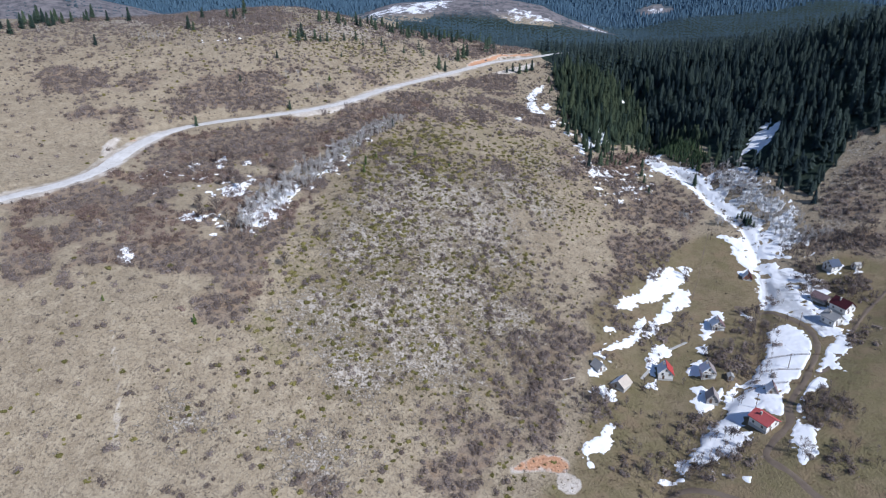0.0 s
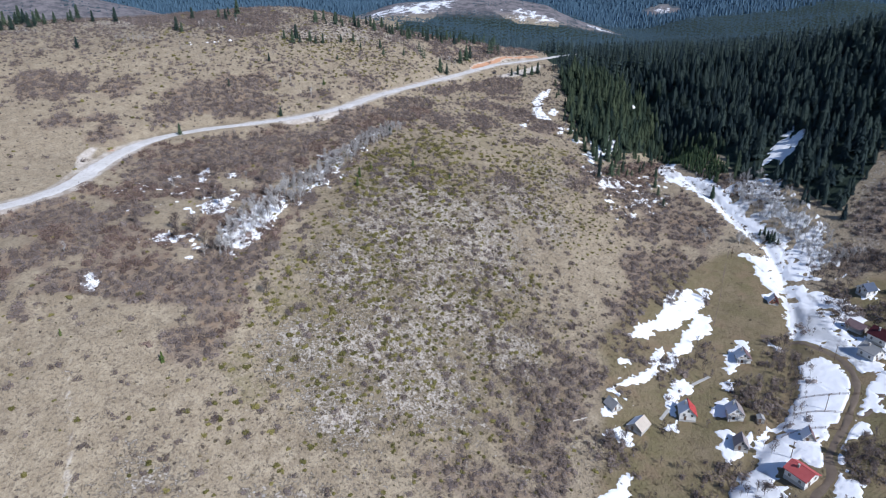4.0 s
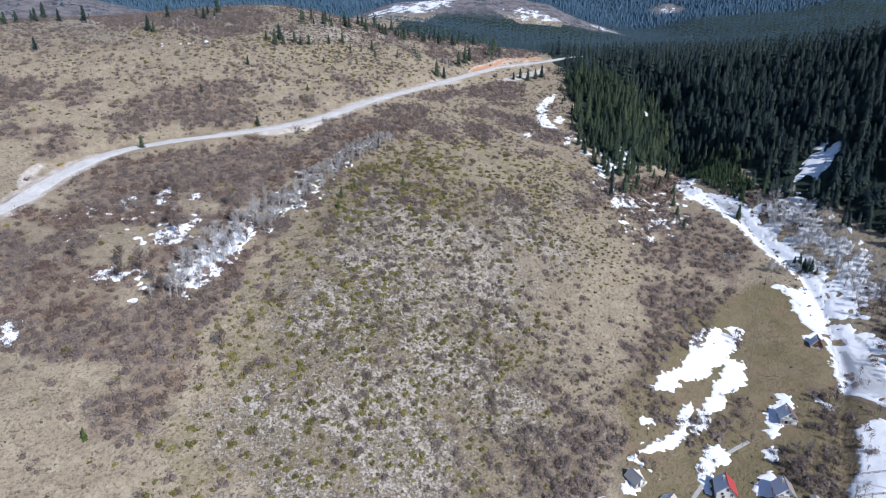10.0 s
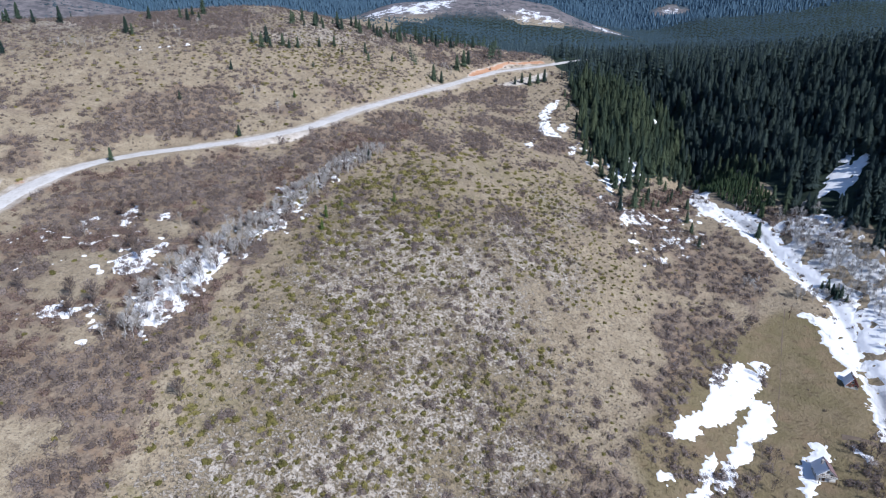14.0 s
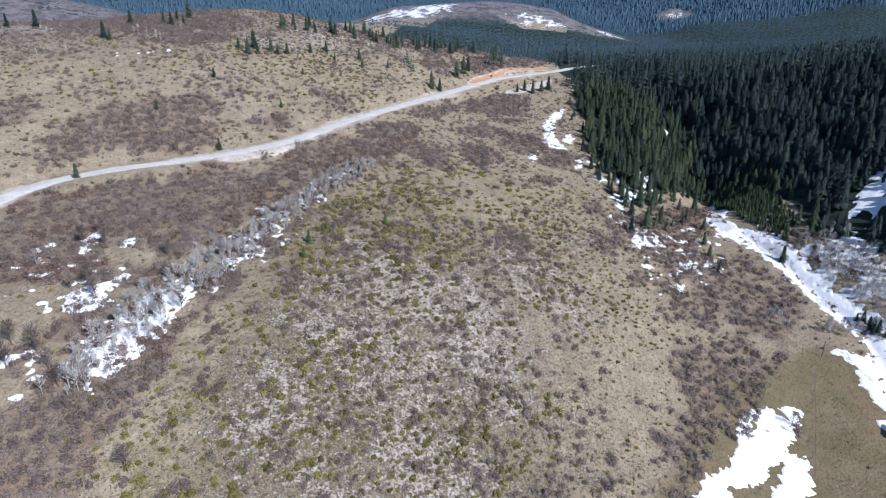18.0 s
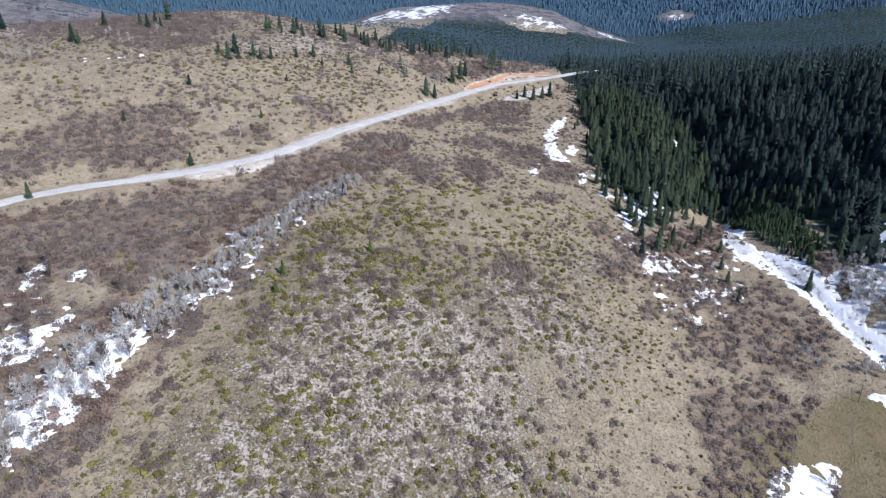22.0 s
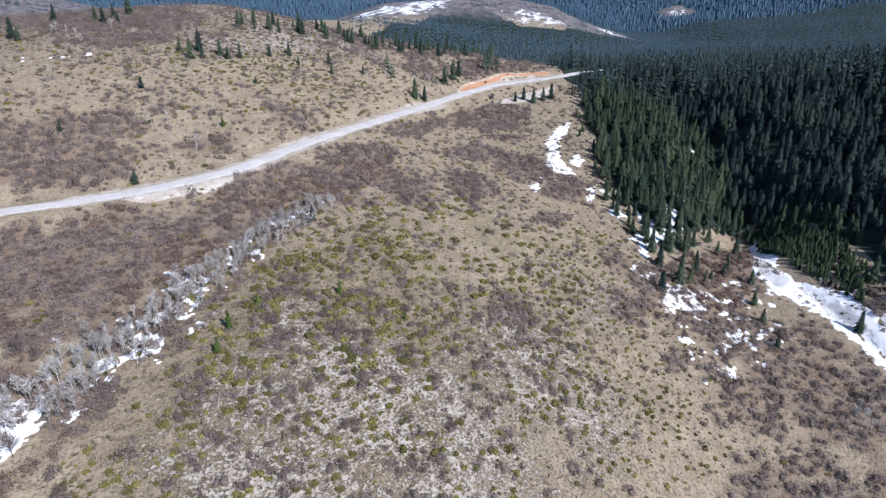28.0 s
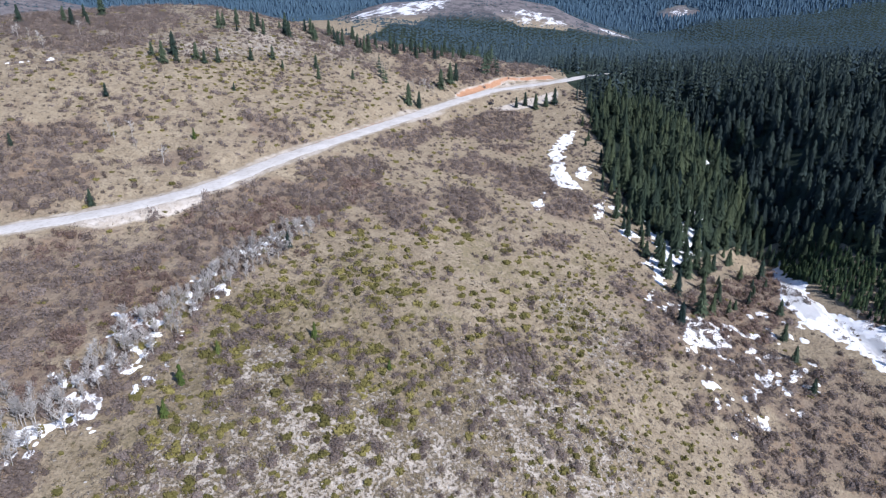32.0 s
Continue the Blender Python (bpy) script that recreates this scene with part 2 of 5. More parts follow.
def plant_material(name, dark, light, rough=0.9, haze=1.0):
    """Foliage or twigs; haze below 1 lets light through between fine twigs."""
    m = Mat(name, rough, 0.0, 0.15)
    m.b.inputs["Alpha"].default_value = haze
    c = m.mix(m.tone(), dark, light)
    m.color(m.mix(m.range(m.noise(0.5, 3), 0.35, 0.65, 0, 0.55), c, tuple(0.6 * v for v in dark)))
    return m.m


def snow_material():
    m = Mat("old_snow", 0.75, 0.0, 0.3)
    big, fine = m.noise(3.5, 4), m.noise(0.6, 4)
    dirt = m.range(m.noise(1.6, 6, 0.75), 0.60, 0.76, 0, 0.4)
    m.color(m.mix(dirt, m.mix(big, (0.94, 0.95, 0.965), (0.86, 0.88, 0.91)), (0.50, 0.46, 0.41)))
    m.bump(m.math("ADD", big, m.math("MULTIPLY", fine, 0.3)), 0.6, 0.3)
    return m.m


def road_material():
    m = Mat("gravel_road", 0.95, 0.0, 0.15)
    big, mid, fine = m.noise(9, 4), m.noise(1.6, 4), m.noise(0.25, 3)
    c = m.mix(m.range(big, 0.35, 0.65), (0.72, 0.70, 0.67), (0.58, 0.56, 0.53))
    c = m.mix(m.range(mid, 0.5, 0.7, 0, 0.5), c, (0.36, 0.32, 0.27))
    m.color(m.mix(m.range(fine, 0.5, 0.75, 0, 0.4), c, (0.70, 0.68, 0.63)))
    m.bump(fine, 0.5, 0.05)
    return m.m


GROUND = ground_material()
SNOW_MAT = snow_material()
ROAD_MAT = road_material()
LANE_MAT = surface("muddy_lane", (0.13, 0.10, 0.078), (0.21, 0.168, 0.128), 3.0, 0.95, 0, 0.6, False)
BARE = plant_material("bare_twigs", (0.150, 0.119, 0.106), (0.325, 0.268, 0.240), haze=0.60)
DARK_TWIGS = plant_material("dark_bare_twigs", (0.120, 0.097, 0.080), (0.262, 0.216, 0.178), haze=0.66)
HEATH_TWIGS = plant_material("heath_twigs", (0.145, 0.120, 0.074), (0.330, 0.272, 0.176), haze=0.75)
RUSSET = plant_material("russet_twigs", (0.150, 0.108, 0.092), (0.300, 0.218, 0.182), haze=0.66)
BARK = plant_material("pale_bark", (0.36, 0.345, 0.33), (0.64, 0.62, 0.60))
JUNIPER = plant_material("juniper_needles", (0.110, 0.104, 0.036), (0.275, 0.242, 0.086))
DARK_TUFT = plant_material("dark_heather", (0.065, 0.062, 0.038), (0.17, 0.15, 0.085))
NEEDLES = plant_material("spruce_needles", (0.020, 0.038, 0.036), (0.088, 0.120, 0.070))
# two spruce colours: sun and shade of the ravine's sides put into the needles
LIT_SPRUCE = plant_material("lit_spruce_needles", (0.026, 0.044, 0.032), (0.096, 0.122, 0.066))
SHADED_SPRUCE = plant_material("shaded_spruce_needles", (0.018, 0.032, 0.038), (0.066, 0.092, 0.076))
PLANTATION = plant_material("plantation_needles", (0.028, 0.052, 0.030), (0.080, 0.115, 0.052))
YOUNG = plant_material("young_spruce_needles", (0.06, 0.095, 0.025), (0.12, 0.15, 0.045))
TRUNK = surface("spruce_bark", (0.10, 0.07, 0.05), (0.18, 0.13, 0.10), 0.5)
LIMESTONE = surface("limestone", (0.52, 0.50, 0.47), (0.34, 0.325, 0.30), 0.7, 0.95, 0, 0.8, False)

# ---- mesh helpers ----
def mesh_of(name, verts, faces, material, smooth_faces=False, floats=None):
    """A mesh from arrays of places and of triangles or quads."""
    me = bpy.data.meshes.new(name)
    verts, faces = np.asarray(verts, np.float32), np.asarray(faces, np.int32)
    n = faces.shape[1]
    me.vertices.add(len(verts))
    me.vertices.foreach_set("co", verts.ravel())
    me.loops.add(faces.size)
    me.loops.foreach_set("vertex_index", faces.ravel())
    me.polygons.add(len(faces))
    me.polygons.foreach_set("loop_start", np.arange(0, faces.size, n, dtype=np.int32))
    for key, values in (floats or {}).items():
        a = me.attributes.new(key, "FLOAT", "POINT")
        a.data.foreach_set("value", np.asarray(values, np.float32))
    me.update(calc_edges=True)
    me.polygons.foreach_set("use_smooth", np.full(len(faces), smooth_faces))
    me.materials.append(material)
    return me


def grid_faces(nx, ny):
    i = (np.arange(ny - 1)[:, None] * nx + np.arange(nx - 1)[None]).ravel()
    return np.stack([i, i + 1, i + nx + 1, i + nx], 1)


def strewn(shapes, places, name, material):
    """Many copies of a few shapes in one mesh: places are rows of x, y, z, size, height factor, turn."""
    vs, fs, tones, base = [], [], [], 0
    pick = rng.integers(0, len(shapes), len(places))
    for k, (v, f) in enumerate(shapes):
        p = places[pick == k]
        if not len(p):
            continue
        c, s = np.cos(p[:, 5])[:, None], np.sin(p[:, 5])[:, None]
        x = (v[None, :, 0] * c - v[None, :, 1] * s) * p[:, 3:4] + p[:, 0:1]
        y = (v[None, :, 0] * s + v[None, :, 1] * c) * p[:, 3:4] + p[:, 1:2]
        z = v[None, :, 2] * p[:, 3:4] * p[:, 4:5] + p[:, 2:3]
        vs.append(np.stack([x, y, z], 2).reshape(-1, 3))
        fs.append((f[None] + (np.arange(len(p)) * len(v))[:, None, None]).reshape(-1, 3) + base)
        tones.append(np.repeat(rng.random(len(p)), len(v)))
        base += len(p) * len(v)
    return mesh_of(name, np.concatenate(vs), np.concatenate(fs), material, False, {"tone": np.concatenate(tones)})


class Tris:
    """Collects loose triangles for a plant."""

    def __init__(self, seed):
        self.v, self.f, self.r = [], [], random.Random(seed)

    def tri(self, a, b, c):
        n = len(self.v)
        self.v += [tuple(a), tuple(b), tuple(c)]
        self.f.append((n, n + 1, n + 2))

    def blade(self, a, b, width):
        """A twig: a thin three-sided spike from a to b."""
        a, b = Vector(a), Vector(b)
        d = (b - a).normalized()
        s = d.cross(Vector((self.r.gauss(0, 1), self.r.gauss(0, 1), self.r.gauss(0, 1)))).normalized() * width
        t = d.cross(s.normalized()) * width
        n = len(self.v)
        self.v += [tuple(a + s), tuple(a - 0.5 * s + 0.87 * t), tuple(a - 0.5 * s - 0.87 * t), tuple(b)]
        self.f += [(n, n + 1, n + 3), (n + 1, n + 2, n + 3), (n + 2, n, n + 3)]

    def lump(self, cx, cy, radius, height, rings=3, segs=9, rough=0.16):
        """An uneven closed cushion standing on the ground."""
        r, n = self.r, len(self.v)
        self.v.append((cx + r.uniform(-0.1, 0.1) * radius, cy + r.uniform(-0.1, 0.1) * radius, height * r.uniform(0.9, 1.1)))
        for k in range(1, rings + 1):
            b = 0.5 * math.pi * k / rings
            for i in range(segs):
                a = 2 * math.pi * (i + 0.5 * (k % 2)) / segs
                q = 1 + r.uniform(-rough, rough)
                self.v.append((cx + math.cos(a) * math.sin(b) * radius * q, cy + math.sin(a) * math.sin(b) * radius * q, height * math.cos(b) * q - 0.12 * (k == rings)))
        for i in range(segs):
            j = (i + 1) % segs
            self.f.append((n, n + 1 + i, n + 1 + j))
            for k in range(rings - 1):
                p, q = n + 1 + k * segs, n + 1 + (k + 1) * segs
                self.f += [(p + i, q + i, q + j), (p + i, q + j, p + j)]

    def done(self):
        return np.array(self.v), np.array(self.f)


def shrub_shape(seed, sprays=70, stems=9, fine=1.0, bodies=2):
    """A leafless shrub one metre in radius: stems that carry a haze of fine upward sprays."""
    s = Tris(seed)
    r = s.r
    lobes = [(r.uniform(-0.45, 0.45), r.uniform(-0.45, 0.45), r.uniform(0.42, 0.72)) for _ in range(4)]
    for cx, cy, cr in lobes[:bodies]:
        s.lump(cx, cy, 0.6 * cr, 0.62 * cr, 2, 5, 0.4)
    for i in range(stems):
        cx, cy, cr = r.choice(lobes)
        s.blade((0.35 * cx, 0.35 * cy, -0.15), (cx + r.gauss(0, 0.25), cy + r.gauss(0, 0.25), cr * 1.35), 0.03)
    for i in range(sprays):
        cx, cy, cr = r.choice(lobes)
        a, b = r.uniform(0, 2 * math.pi), math.acos(r.uniform(-0.05, 1.0))
        d = Vector((math.cos(a) * math.sin(b), math.sin(a) * math.sin(b), 1.1 * math.cos(b)))
        p = Vector((cx, cy, 0.05)) + d * cr * (1 - 0.35 * r.random() ** 2)
        side = d.cross(Vector((r.gauss(0, 1), r.gauss(0, 1), r.gauss(0, 1)))).normalized()
        way = (side.cross(d).normalized() * r.choice((-1, 1)) + d * r.uniform(0.0, 1.5)).normalized()
        s.tri(p - side * r.uniform(0.035, 0.08) * fine, p + side * r.uniform(0.035, 0.08) * fine, p + way * r.uniform(0.16, 0.32))
    return s.done()


def juniper_shape(seed, n=54, bodies=3):
    """A low evergreen cushion: a few uneven lobes with needle sprays standing off them."""
    s = Tris(seed)
    r = s.r
    lobes = [(r.uniform(-0.5, 0.5), r.uniform(-0.5, 0.5), r.uniform(0.4, 0.72)) for _ in range(bodies)]
    for cx, cy, cr in lobes:
        s.lump(cx, cy, 0.8 * cr, 0.66 * cr, 2, 7, 0.5)
    for i in range(n):
        cx, cy, cr = r.choice(lobes)
        a, b = r.uniform(0, 2 * math.pi), math.acos(r.uniform(0.0, 1.0))
        d = Vector((math.cos(a) * math.sin(b), math.sin(a) * math.sin(b), 0.85 * math.cos(b)))
        p = Vector((cx, cy, 0)) + d * cr * r.uniform(0.6, 1.0)
        side = d.cross(Vector((r.gauss(0, 1), r.gauss(0, 1), r.gauss(0, 1)))).normalized() * r.uniform(0.08, 0.16)
        s.tri(p - side, p + side, p + d * r.uniform(0.1, 0.3) + side.cross(d) * r.uniform(-1.2, 1.2) + Vector((0, 0, r.uniform(0, 0.12))))
    return s.done()


def spruce_shape(seed, tiers=11, spokes=11, slim=0.20):
    """A spruce one metre high: drooping ragged whorls of boughs around a stem."""
    s = Tris(seed)
    r = s.r
    for k in range(tiers):
        h = 0.06 + 0.88 * (k / tiers) ** 0.92
        reach = slim * (1 - h) ** 0.75 * r.uniform(0.72, 1.2) + 0.014
        drop = 0.055 + 0.05 * (1 - h)
        turn = r.uniform(0, 6.28)
        for i in range(spokes):
            a = turn + 2 * math.pi * (i + r.uniform(-0.25, 0.25)) / spokes
            w = 2 * math.pi / spokes * r.uniform(0.6, 0.95)
            l = reach * r.uniform(0.6, 1.2)
            e = lambda ang, rad, z: (math.cos(ang) * rad, math.sin(ang) * rad, z)
            tip = e(a, l, h - drop * r.uniform(0.5, 1.2))
            top = e(a, 0.015, h + 0.09)
            s.tri(top, e(a - w, l * 0.55, h - 0.012), tip)
            s.tri(top, tip, e(a + w, l * 0.55, h - 0.012))
    s.blade((0, 0, 0.85), (0, 0, 1.0), 0.012)
    return s.done()


def bare_tree_shape(seed, n=20):
    """A leafless tree one metre high: a stem that forks into rising limbs and fine twigs."""
    s = Tris(seed)
    r = s.r
    s.blade((0, 0, -0.02), (r.gauss(0, 0.03), r.gauss(0, 0.03), 0.95), 0.017)
    for i in range(n):
        h = r.uniform(0.22, 0.8)
        a = r.uniform(0, 6.28)
        l = (1.05 - h) * r.uniform(0.35, 0.6)
        foot = Vector((0, 0, h))
        top = foot + Vector((math.cos(a) * l * 0.75, math.sin(a) * l * 0.75, l * r.uniform(0.6, 1.1)))
        s.blade(foot, top, 0.0085)
        for k in range(8):
            q = foot.lerp(top, r.uniform(0.25, 0.95))
            e = q + Vector((r.gauss(0, 0.075), r.gauss(0, 0.075), r.uniform(0.04, 0.16)))
            side = (e - q).cross(Vector((r.gauss(0, 1), r.gauss(0, 1), r.gauss(0, 1)))).normalized() * 0.0085
            s.tri(q + side, q - side, e)
    return s.done()


def stone_shape(seed):
    bm = bmesh.new()
    bmesh.ops.create_icosphere(bm, subdivisions=1, radius=1.0)
    r = random.Random(seed)
    for v in bm.verts:
        v.co = Vector((v.co.x * r.uniform(0.7, 1.2), v.co.y * r.uniform(0.6, 1.1), v.co.z * r.uniform(0.3, 0.6)))
    bmesh.ops.triangulate(bm, faces=bm.faces)
    bm.verts.index_update()
    out = np.array([v.co[:] for v in bm.verts]), np.array([[v.index for v in f.verts] for f in bm.faces])
    bm.free()
    return out


# ---- ground: one sheet to the horizon ----
def spread(lo, hi, step, reach_lo, reach_hi, grow):
    """Even steps from lo to hi, then ever longer ones out to the reaches."""
    mid = list(np.arange(lo, hi + step / 2, step))
    for end, way in ((reach_lo, -1), (reach_hi, 1)):
        d, at = step, (lo if way < 0 else hi)
        while (at - end) * way < 0:
            d *= grow
            at += way * d
            mid.append(at)
    return np.array(sorted(mid))


GX, GY = spread(-330, 330, 2.2, -4400, 4400, 1.05), spread(120, 720, 2.2, -900, 4600, 1.032)
gx, gy = np.meshgrid(GX, GY)
gz = ground(gx, gy)

FOREST = [(100, 950), (104, 660), (111, 639), (103, 583), (97, 508), (101, 482), (108, 460), (116, 437), (128, 450), (146, 464), (166, 478), (176, 484), (184, 462), (186, 440), (186, 424), (183, 410),
          (182, 402), (188, 393), (196, 383), (203, 373), (207, 363), (213, 352), (219, 338), (231, 342), (243, 354), (258, 363), (330, 345), (480, 330), (700, 330), (700, 950)]


TAN = [(50, 319, 22), (81, 319, 18), (39, 420, 18), (23, 393, 12), (70, 293, 14), (-206, 301, 26), (-225, 360, 30)]
# thickets of bare shrubs: place and radius
THICKETS = [(190, 389, 8), (184, 404, 7), (197, 377, 7), (177, 417, 5), (242, 321, 8), (258, 339, 8), (-244, 415, 11), (-232, 413, 10), (-165, 427, 8), (-150, 427, 8), (-136, 428, 8), (-172, 439, 7), (-109, 447, 7), (-119, 440, 7), (-192, 386, 5), (-217, 390, 5)]
THICKETS += [(-35, 538, 7), (-60, 515, 7), (-90, 484, 7), (-77, 514, 7), (-85, 218, 8), (-83, 238, 6), (-126, 250, 12), (-166, 229, 10), (-154, 258, 11), (-187, 277, 11), (-245, 415, 16), (-138, 329, 16), (-111, 366, 18), (-78, 392, 18), (-136, 441, 18), (-191, 375, 9)]
THICKETS += [(-165, 407, 9), (-51, 415, 13), (-21, 441, 14), (40, 567, 13), (-24, 348, 5), (43, 225, 12), (23, 191, 10), (5, 171, 10), (41, 197, 8), (62, 248, 10), (88, 266, 9), (116, 311, 11), (111, 420, 8), (149, 436, 8), (3, 496, 11), (-40, 158, 6)]
THICKETS += [(-117, 254, 11), (-140, 290, 10)]
THICKETS_FAR = [(-85, 248, 7), (-89, 222, 6), (-82, 271, 5), (-111, 318, 9), (-93, 368, 14), (-149, 340, 12), (-18, 437, 12), (16, 509, 12), (51, 551, 13), (-39, 328, 6), (45, 268, 5), (59, 252, 10), (114, 331, 11), (148, 366, 13), (126, 441, 11), (99, 403, 6)]
THICKETS_FAR += [(94, 284, 8), (41, 370, 6), (3, 449, 9), (-12, 475, 10), (33, 505, 9), (56, 501, 9)]
THICKETS_HILL = [(52, 548, 9), (22, 549, 9), (78, 489, 7), (34, 469, 8), (71, 450, 5), (-32, 367, 5), (-79, 384, 10), (-67, 414, 9), (-97, 388, 11), (-59, 353, 6), (41, 374, 6), (99, 409, 6), (133, 432, 12), (128, 398, 11), (138, 388, 11), (145, 376, 11)]
THICKETS_HILL += [(101, 375, 5), (-60, 483, 12), (-106, 450, 12), (-76, 466, 9), (-122, 434, 11), (120, 361, 10), (-204, 439, 12), (-168, 466, 10), (216, 311, 12), (234, 328, 13), (256, 340, 13), (229, 301, 10), (266, 321, 14), (204, 274, 7)]
OUTCROPS = [(252, 361, 6), (239, 340, 8), (224, 320, 8), (214, 310, 6), (231, 330, 7), (-76, 598, 15), (-37, 631, 14), (-104, 565, 10), (-253, 565, 12), (-24, 306, 10), (-38, 269, 11), (-4, 330, 13), (-50, 224, 9), (-11, 239, 12), (27, 312, 11), (47, 354, 13)]
OUTCROPS += [(71, 398, 11), (-34, 205, 8), (-3, 218, 9), (28, 253, 9), (-87, 171, 6), (-41, 166, 7), (25, 331, 9), (-9, 292, 13), (62, 346, 10), (30, 298, 10), (4, 268, 11), (-24, 240, 10), (37, 362, 6), (54, 357, 8), (-7, 339, 6), (-22, 358, 5)]
OUTCROPS += [(-28, 324, 8), (244, 347, 9), (229, 339, 7), (262, 353, 9)]
OLIVES = [(-33, 359, 11), (-38, 332, 10), (-14, 379, 11), (-2, 405, 12), (35, 424, 12), (55, 415, 12), (80, 438, 9), (62, 401, 9), (18, 387, 8), (3, 350, 8), (-53, 244, 12), (-28, 263, 10), (-10, 243, 10), (-45, 223, 10), (-66, 207, 8), (-25, 293, 10)]
OLIVES += [(22, 282, 9), (45, 303, 7), (-61, 273, 9)]


def blobs(x, y, spots, soft=1.0):
    """The highest of a set of round spots at each place."""
    w = np.zeros(np.shape(x))
    for cx, cy, r in spots:
        w = np.maximum(w, np.exp(-(((x - cx) ** 2 + (y - cy) ** 2) / (soft * r) ** 2) ** 1.5))
    return w


# wider growths of scrub: the gully under the road, the belt over the valley, both sides of the road and the crest
GULLY = [(-181, 324), (-177, 360), (-147, 384), (-104, 408), (-64, 428), (-29, 464), (-8, 466), (-22, 418), (-46, 380), (-52, 354), (-61, 323), (-68, 303), (-69, 275), (-75, 247), (-74, 213), (-93, 205),
         (-107, 223), (-126, 234), (-148, 222), (-183, 238), (-192, 280)]
BELT = [(90, 427), (119, 449), (151, 451), (154, 423), (173, 380), (163, 346), (127, 320), (98, 280), (80, 248), (44, 229), (22, 201), (5, 173), (-4, 181), (30, 237), (50, 252), (70, 274), (87, 304), (104, 343), (98, 374), (87, 394)]
ROADSIDE = [(-32, 465), (-3, 546), (61, 611), (83, 586), (64, 545), (73, 519), (63, 492), (41, 467), (17, 457), (-4, 438), (-27, 442)]
UPPER = [(-266, 437), (-214, 453), (-138, 474), (-60, 506), (-51, 493), (-84, 451), (-142, 423), (-181, 397), (-222, 379), (-259, 376)]
CROWN = [(-61, 619), (10, 625), (60, 660), (104, 690), (80, 760), (-70, 740)]
LEFT_CROWN = [(-282, 581), (-146, 536), (-111, 573), (-150, 650), (-290, 650)]
BARE_GAPS = [(-120, 293, 13), (-153, 302, 11), (-160, 339, 8), (3, 466, 7), (21, 447, 8), (32, 433, 7), (63, 537, 9), (-105, 317, 6), (-175, 261, 10)]


# dense stands of hazel scrub, outlined on the plan
STANDS = []
# hill above the road
STANDS += [[(-262, 421), (-252, 436), (-233, 426), (-222, 408), (-227, 398), (-246, 404)],
           [(-198, 381), (-194, 395), (-183, 389), (-181, 376), (-191, 371)],
           [(-177, 431), (-163, 449), (-145, 440), (-136, 450), (-109, 449), (-104, 433), (-122, 422), (-161, 414)],
           [(-214, 424), (-206, 440), (-192, 428), (-200, 414)],
           [(-135, 467), (-127, 474), (-118, 473), (-108, 464), (-116, 454), (-125, 455)],
           [(-138, 433), (-130, 440), (-114, 435), (-115, 426), (-128, 420), (-132, 422)],
           [(-95, 455), (-84, 468), (-71, 467), (-72, 458), (-85, 450)]]
STANDS += [[(-175, 525), (-169, 546), (-150, 556), (-140, 540), (-155, 523)], [(-210, 562), (-208, 596), (-181, 576), (-169, 546), (-191, 539)], [(-166, 580), (-162, 617), (-139, 585), (-145, 560)]]
# slope west of the gully
STANDS += [[(-209, 289), (-195, 289), (-181, 284), (-172, 266), (-184, 265), (-196, 269)],
           [(-180, 286), (-174, 299), (-162, 300), (-152, 280), (-156, 267), (-169, 268)],
           [(-167, 318), (-159, 329), (-138, 320), (-129, 297), (-142, 294), (-158, 304)],
           [(-164, 255), (-156, 263), (-143, 262), (-138, 247), (-152, 245)],
           [(-149, 274), (-136, 281), (-121, 268), (-114, 248), (-120, 235), (-131, 248)],
           [(-178, 239), (-171, 242), (-160, 235), (-156, 225), (-164, 221), (-169, 222)],
           [(-127, 245), (-115, 251), (-93, 256), (-91, 241), (-107, 229), (-119, 231)]]
# gully mouth and foot of the hill
STANDS += [[(-98, 218), (-93, 227), (-86, 232), (-77, 225), (-78, 211), (-87, 206), (-95, 211)],
           [(-92, 254), (-83, 258), (-75, 245), (-72, 227), (-76, 220), (-84, 233)],
           [(-8, 171), (2, 177), (16, 189), (26, 189), (21, 177), (9, 168), (-6, 164)],
           [(33, 241), (48, 246), (59, 239), (58, 223), (43, 213), (34, 220)],
           [(56, 258), (70, 256), (84, 268), (96, 282), (121, 316), (133, 333), (120, 332), (96, 305), (80, 276)],
           [(36, 212), (48, 208), (49, 194), (35, 193), (26, 204)],
           [(33, 377), (40, 386), (47, 381), (42, 371), (34, 368)],
           [(-14, 353), (-8, 359), (-3, 354), (-8, 347)]]
# below the road
STANDS += [[(-67, 430), (-55, 445), (-43, 460), (-33, 459), (-34, 434), (-49, 428), (-61, 423)],
           [(-36, 469), (-24, 485), (-5, 498), (-1, 474), (-9, 455), (-17, 452)],
           [(-15, 450), (2, 469), (16, 465), (13, 433), (2, 439)],
           [(-2, 528), (15, 563), (24, 563), (13, 524), (2, 511)],
           [(25, 576), (54, 613), (77, 608), (71, 575), (47, 560), (28, 557)],
           [(18, 508), (42, 536), (53, 526), (41, 508), (24, 496)],
           [(24, 482), (39, 483), (43, 467), (32, 446), (26, 452)]]
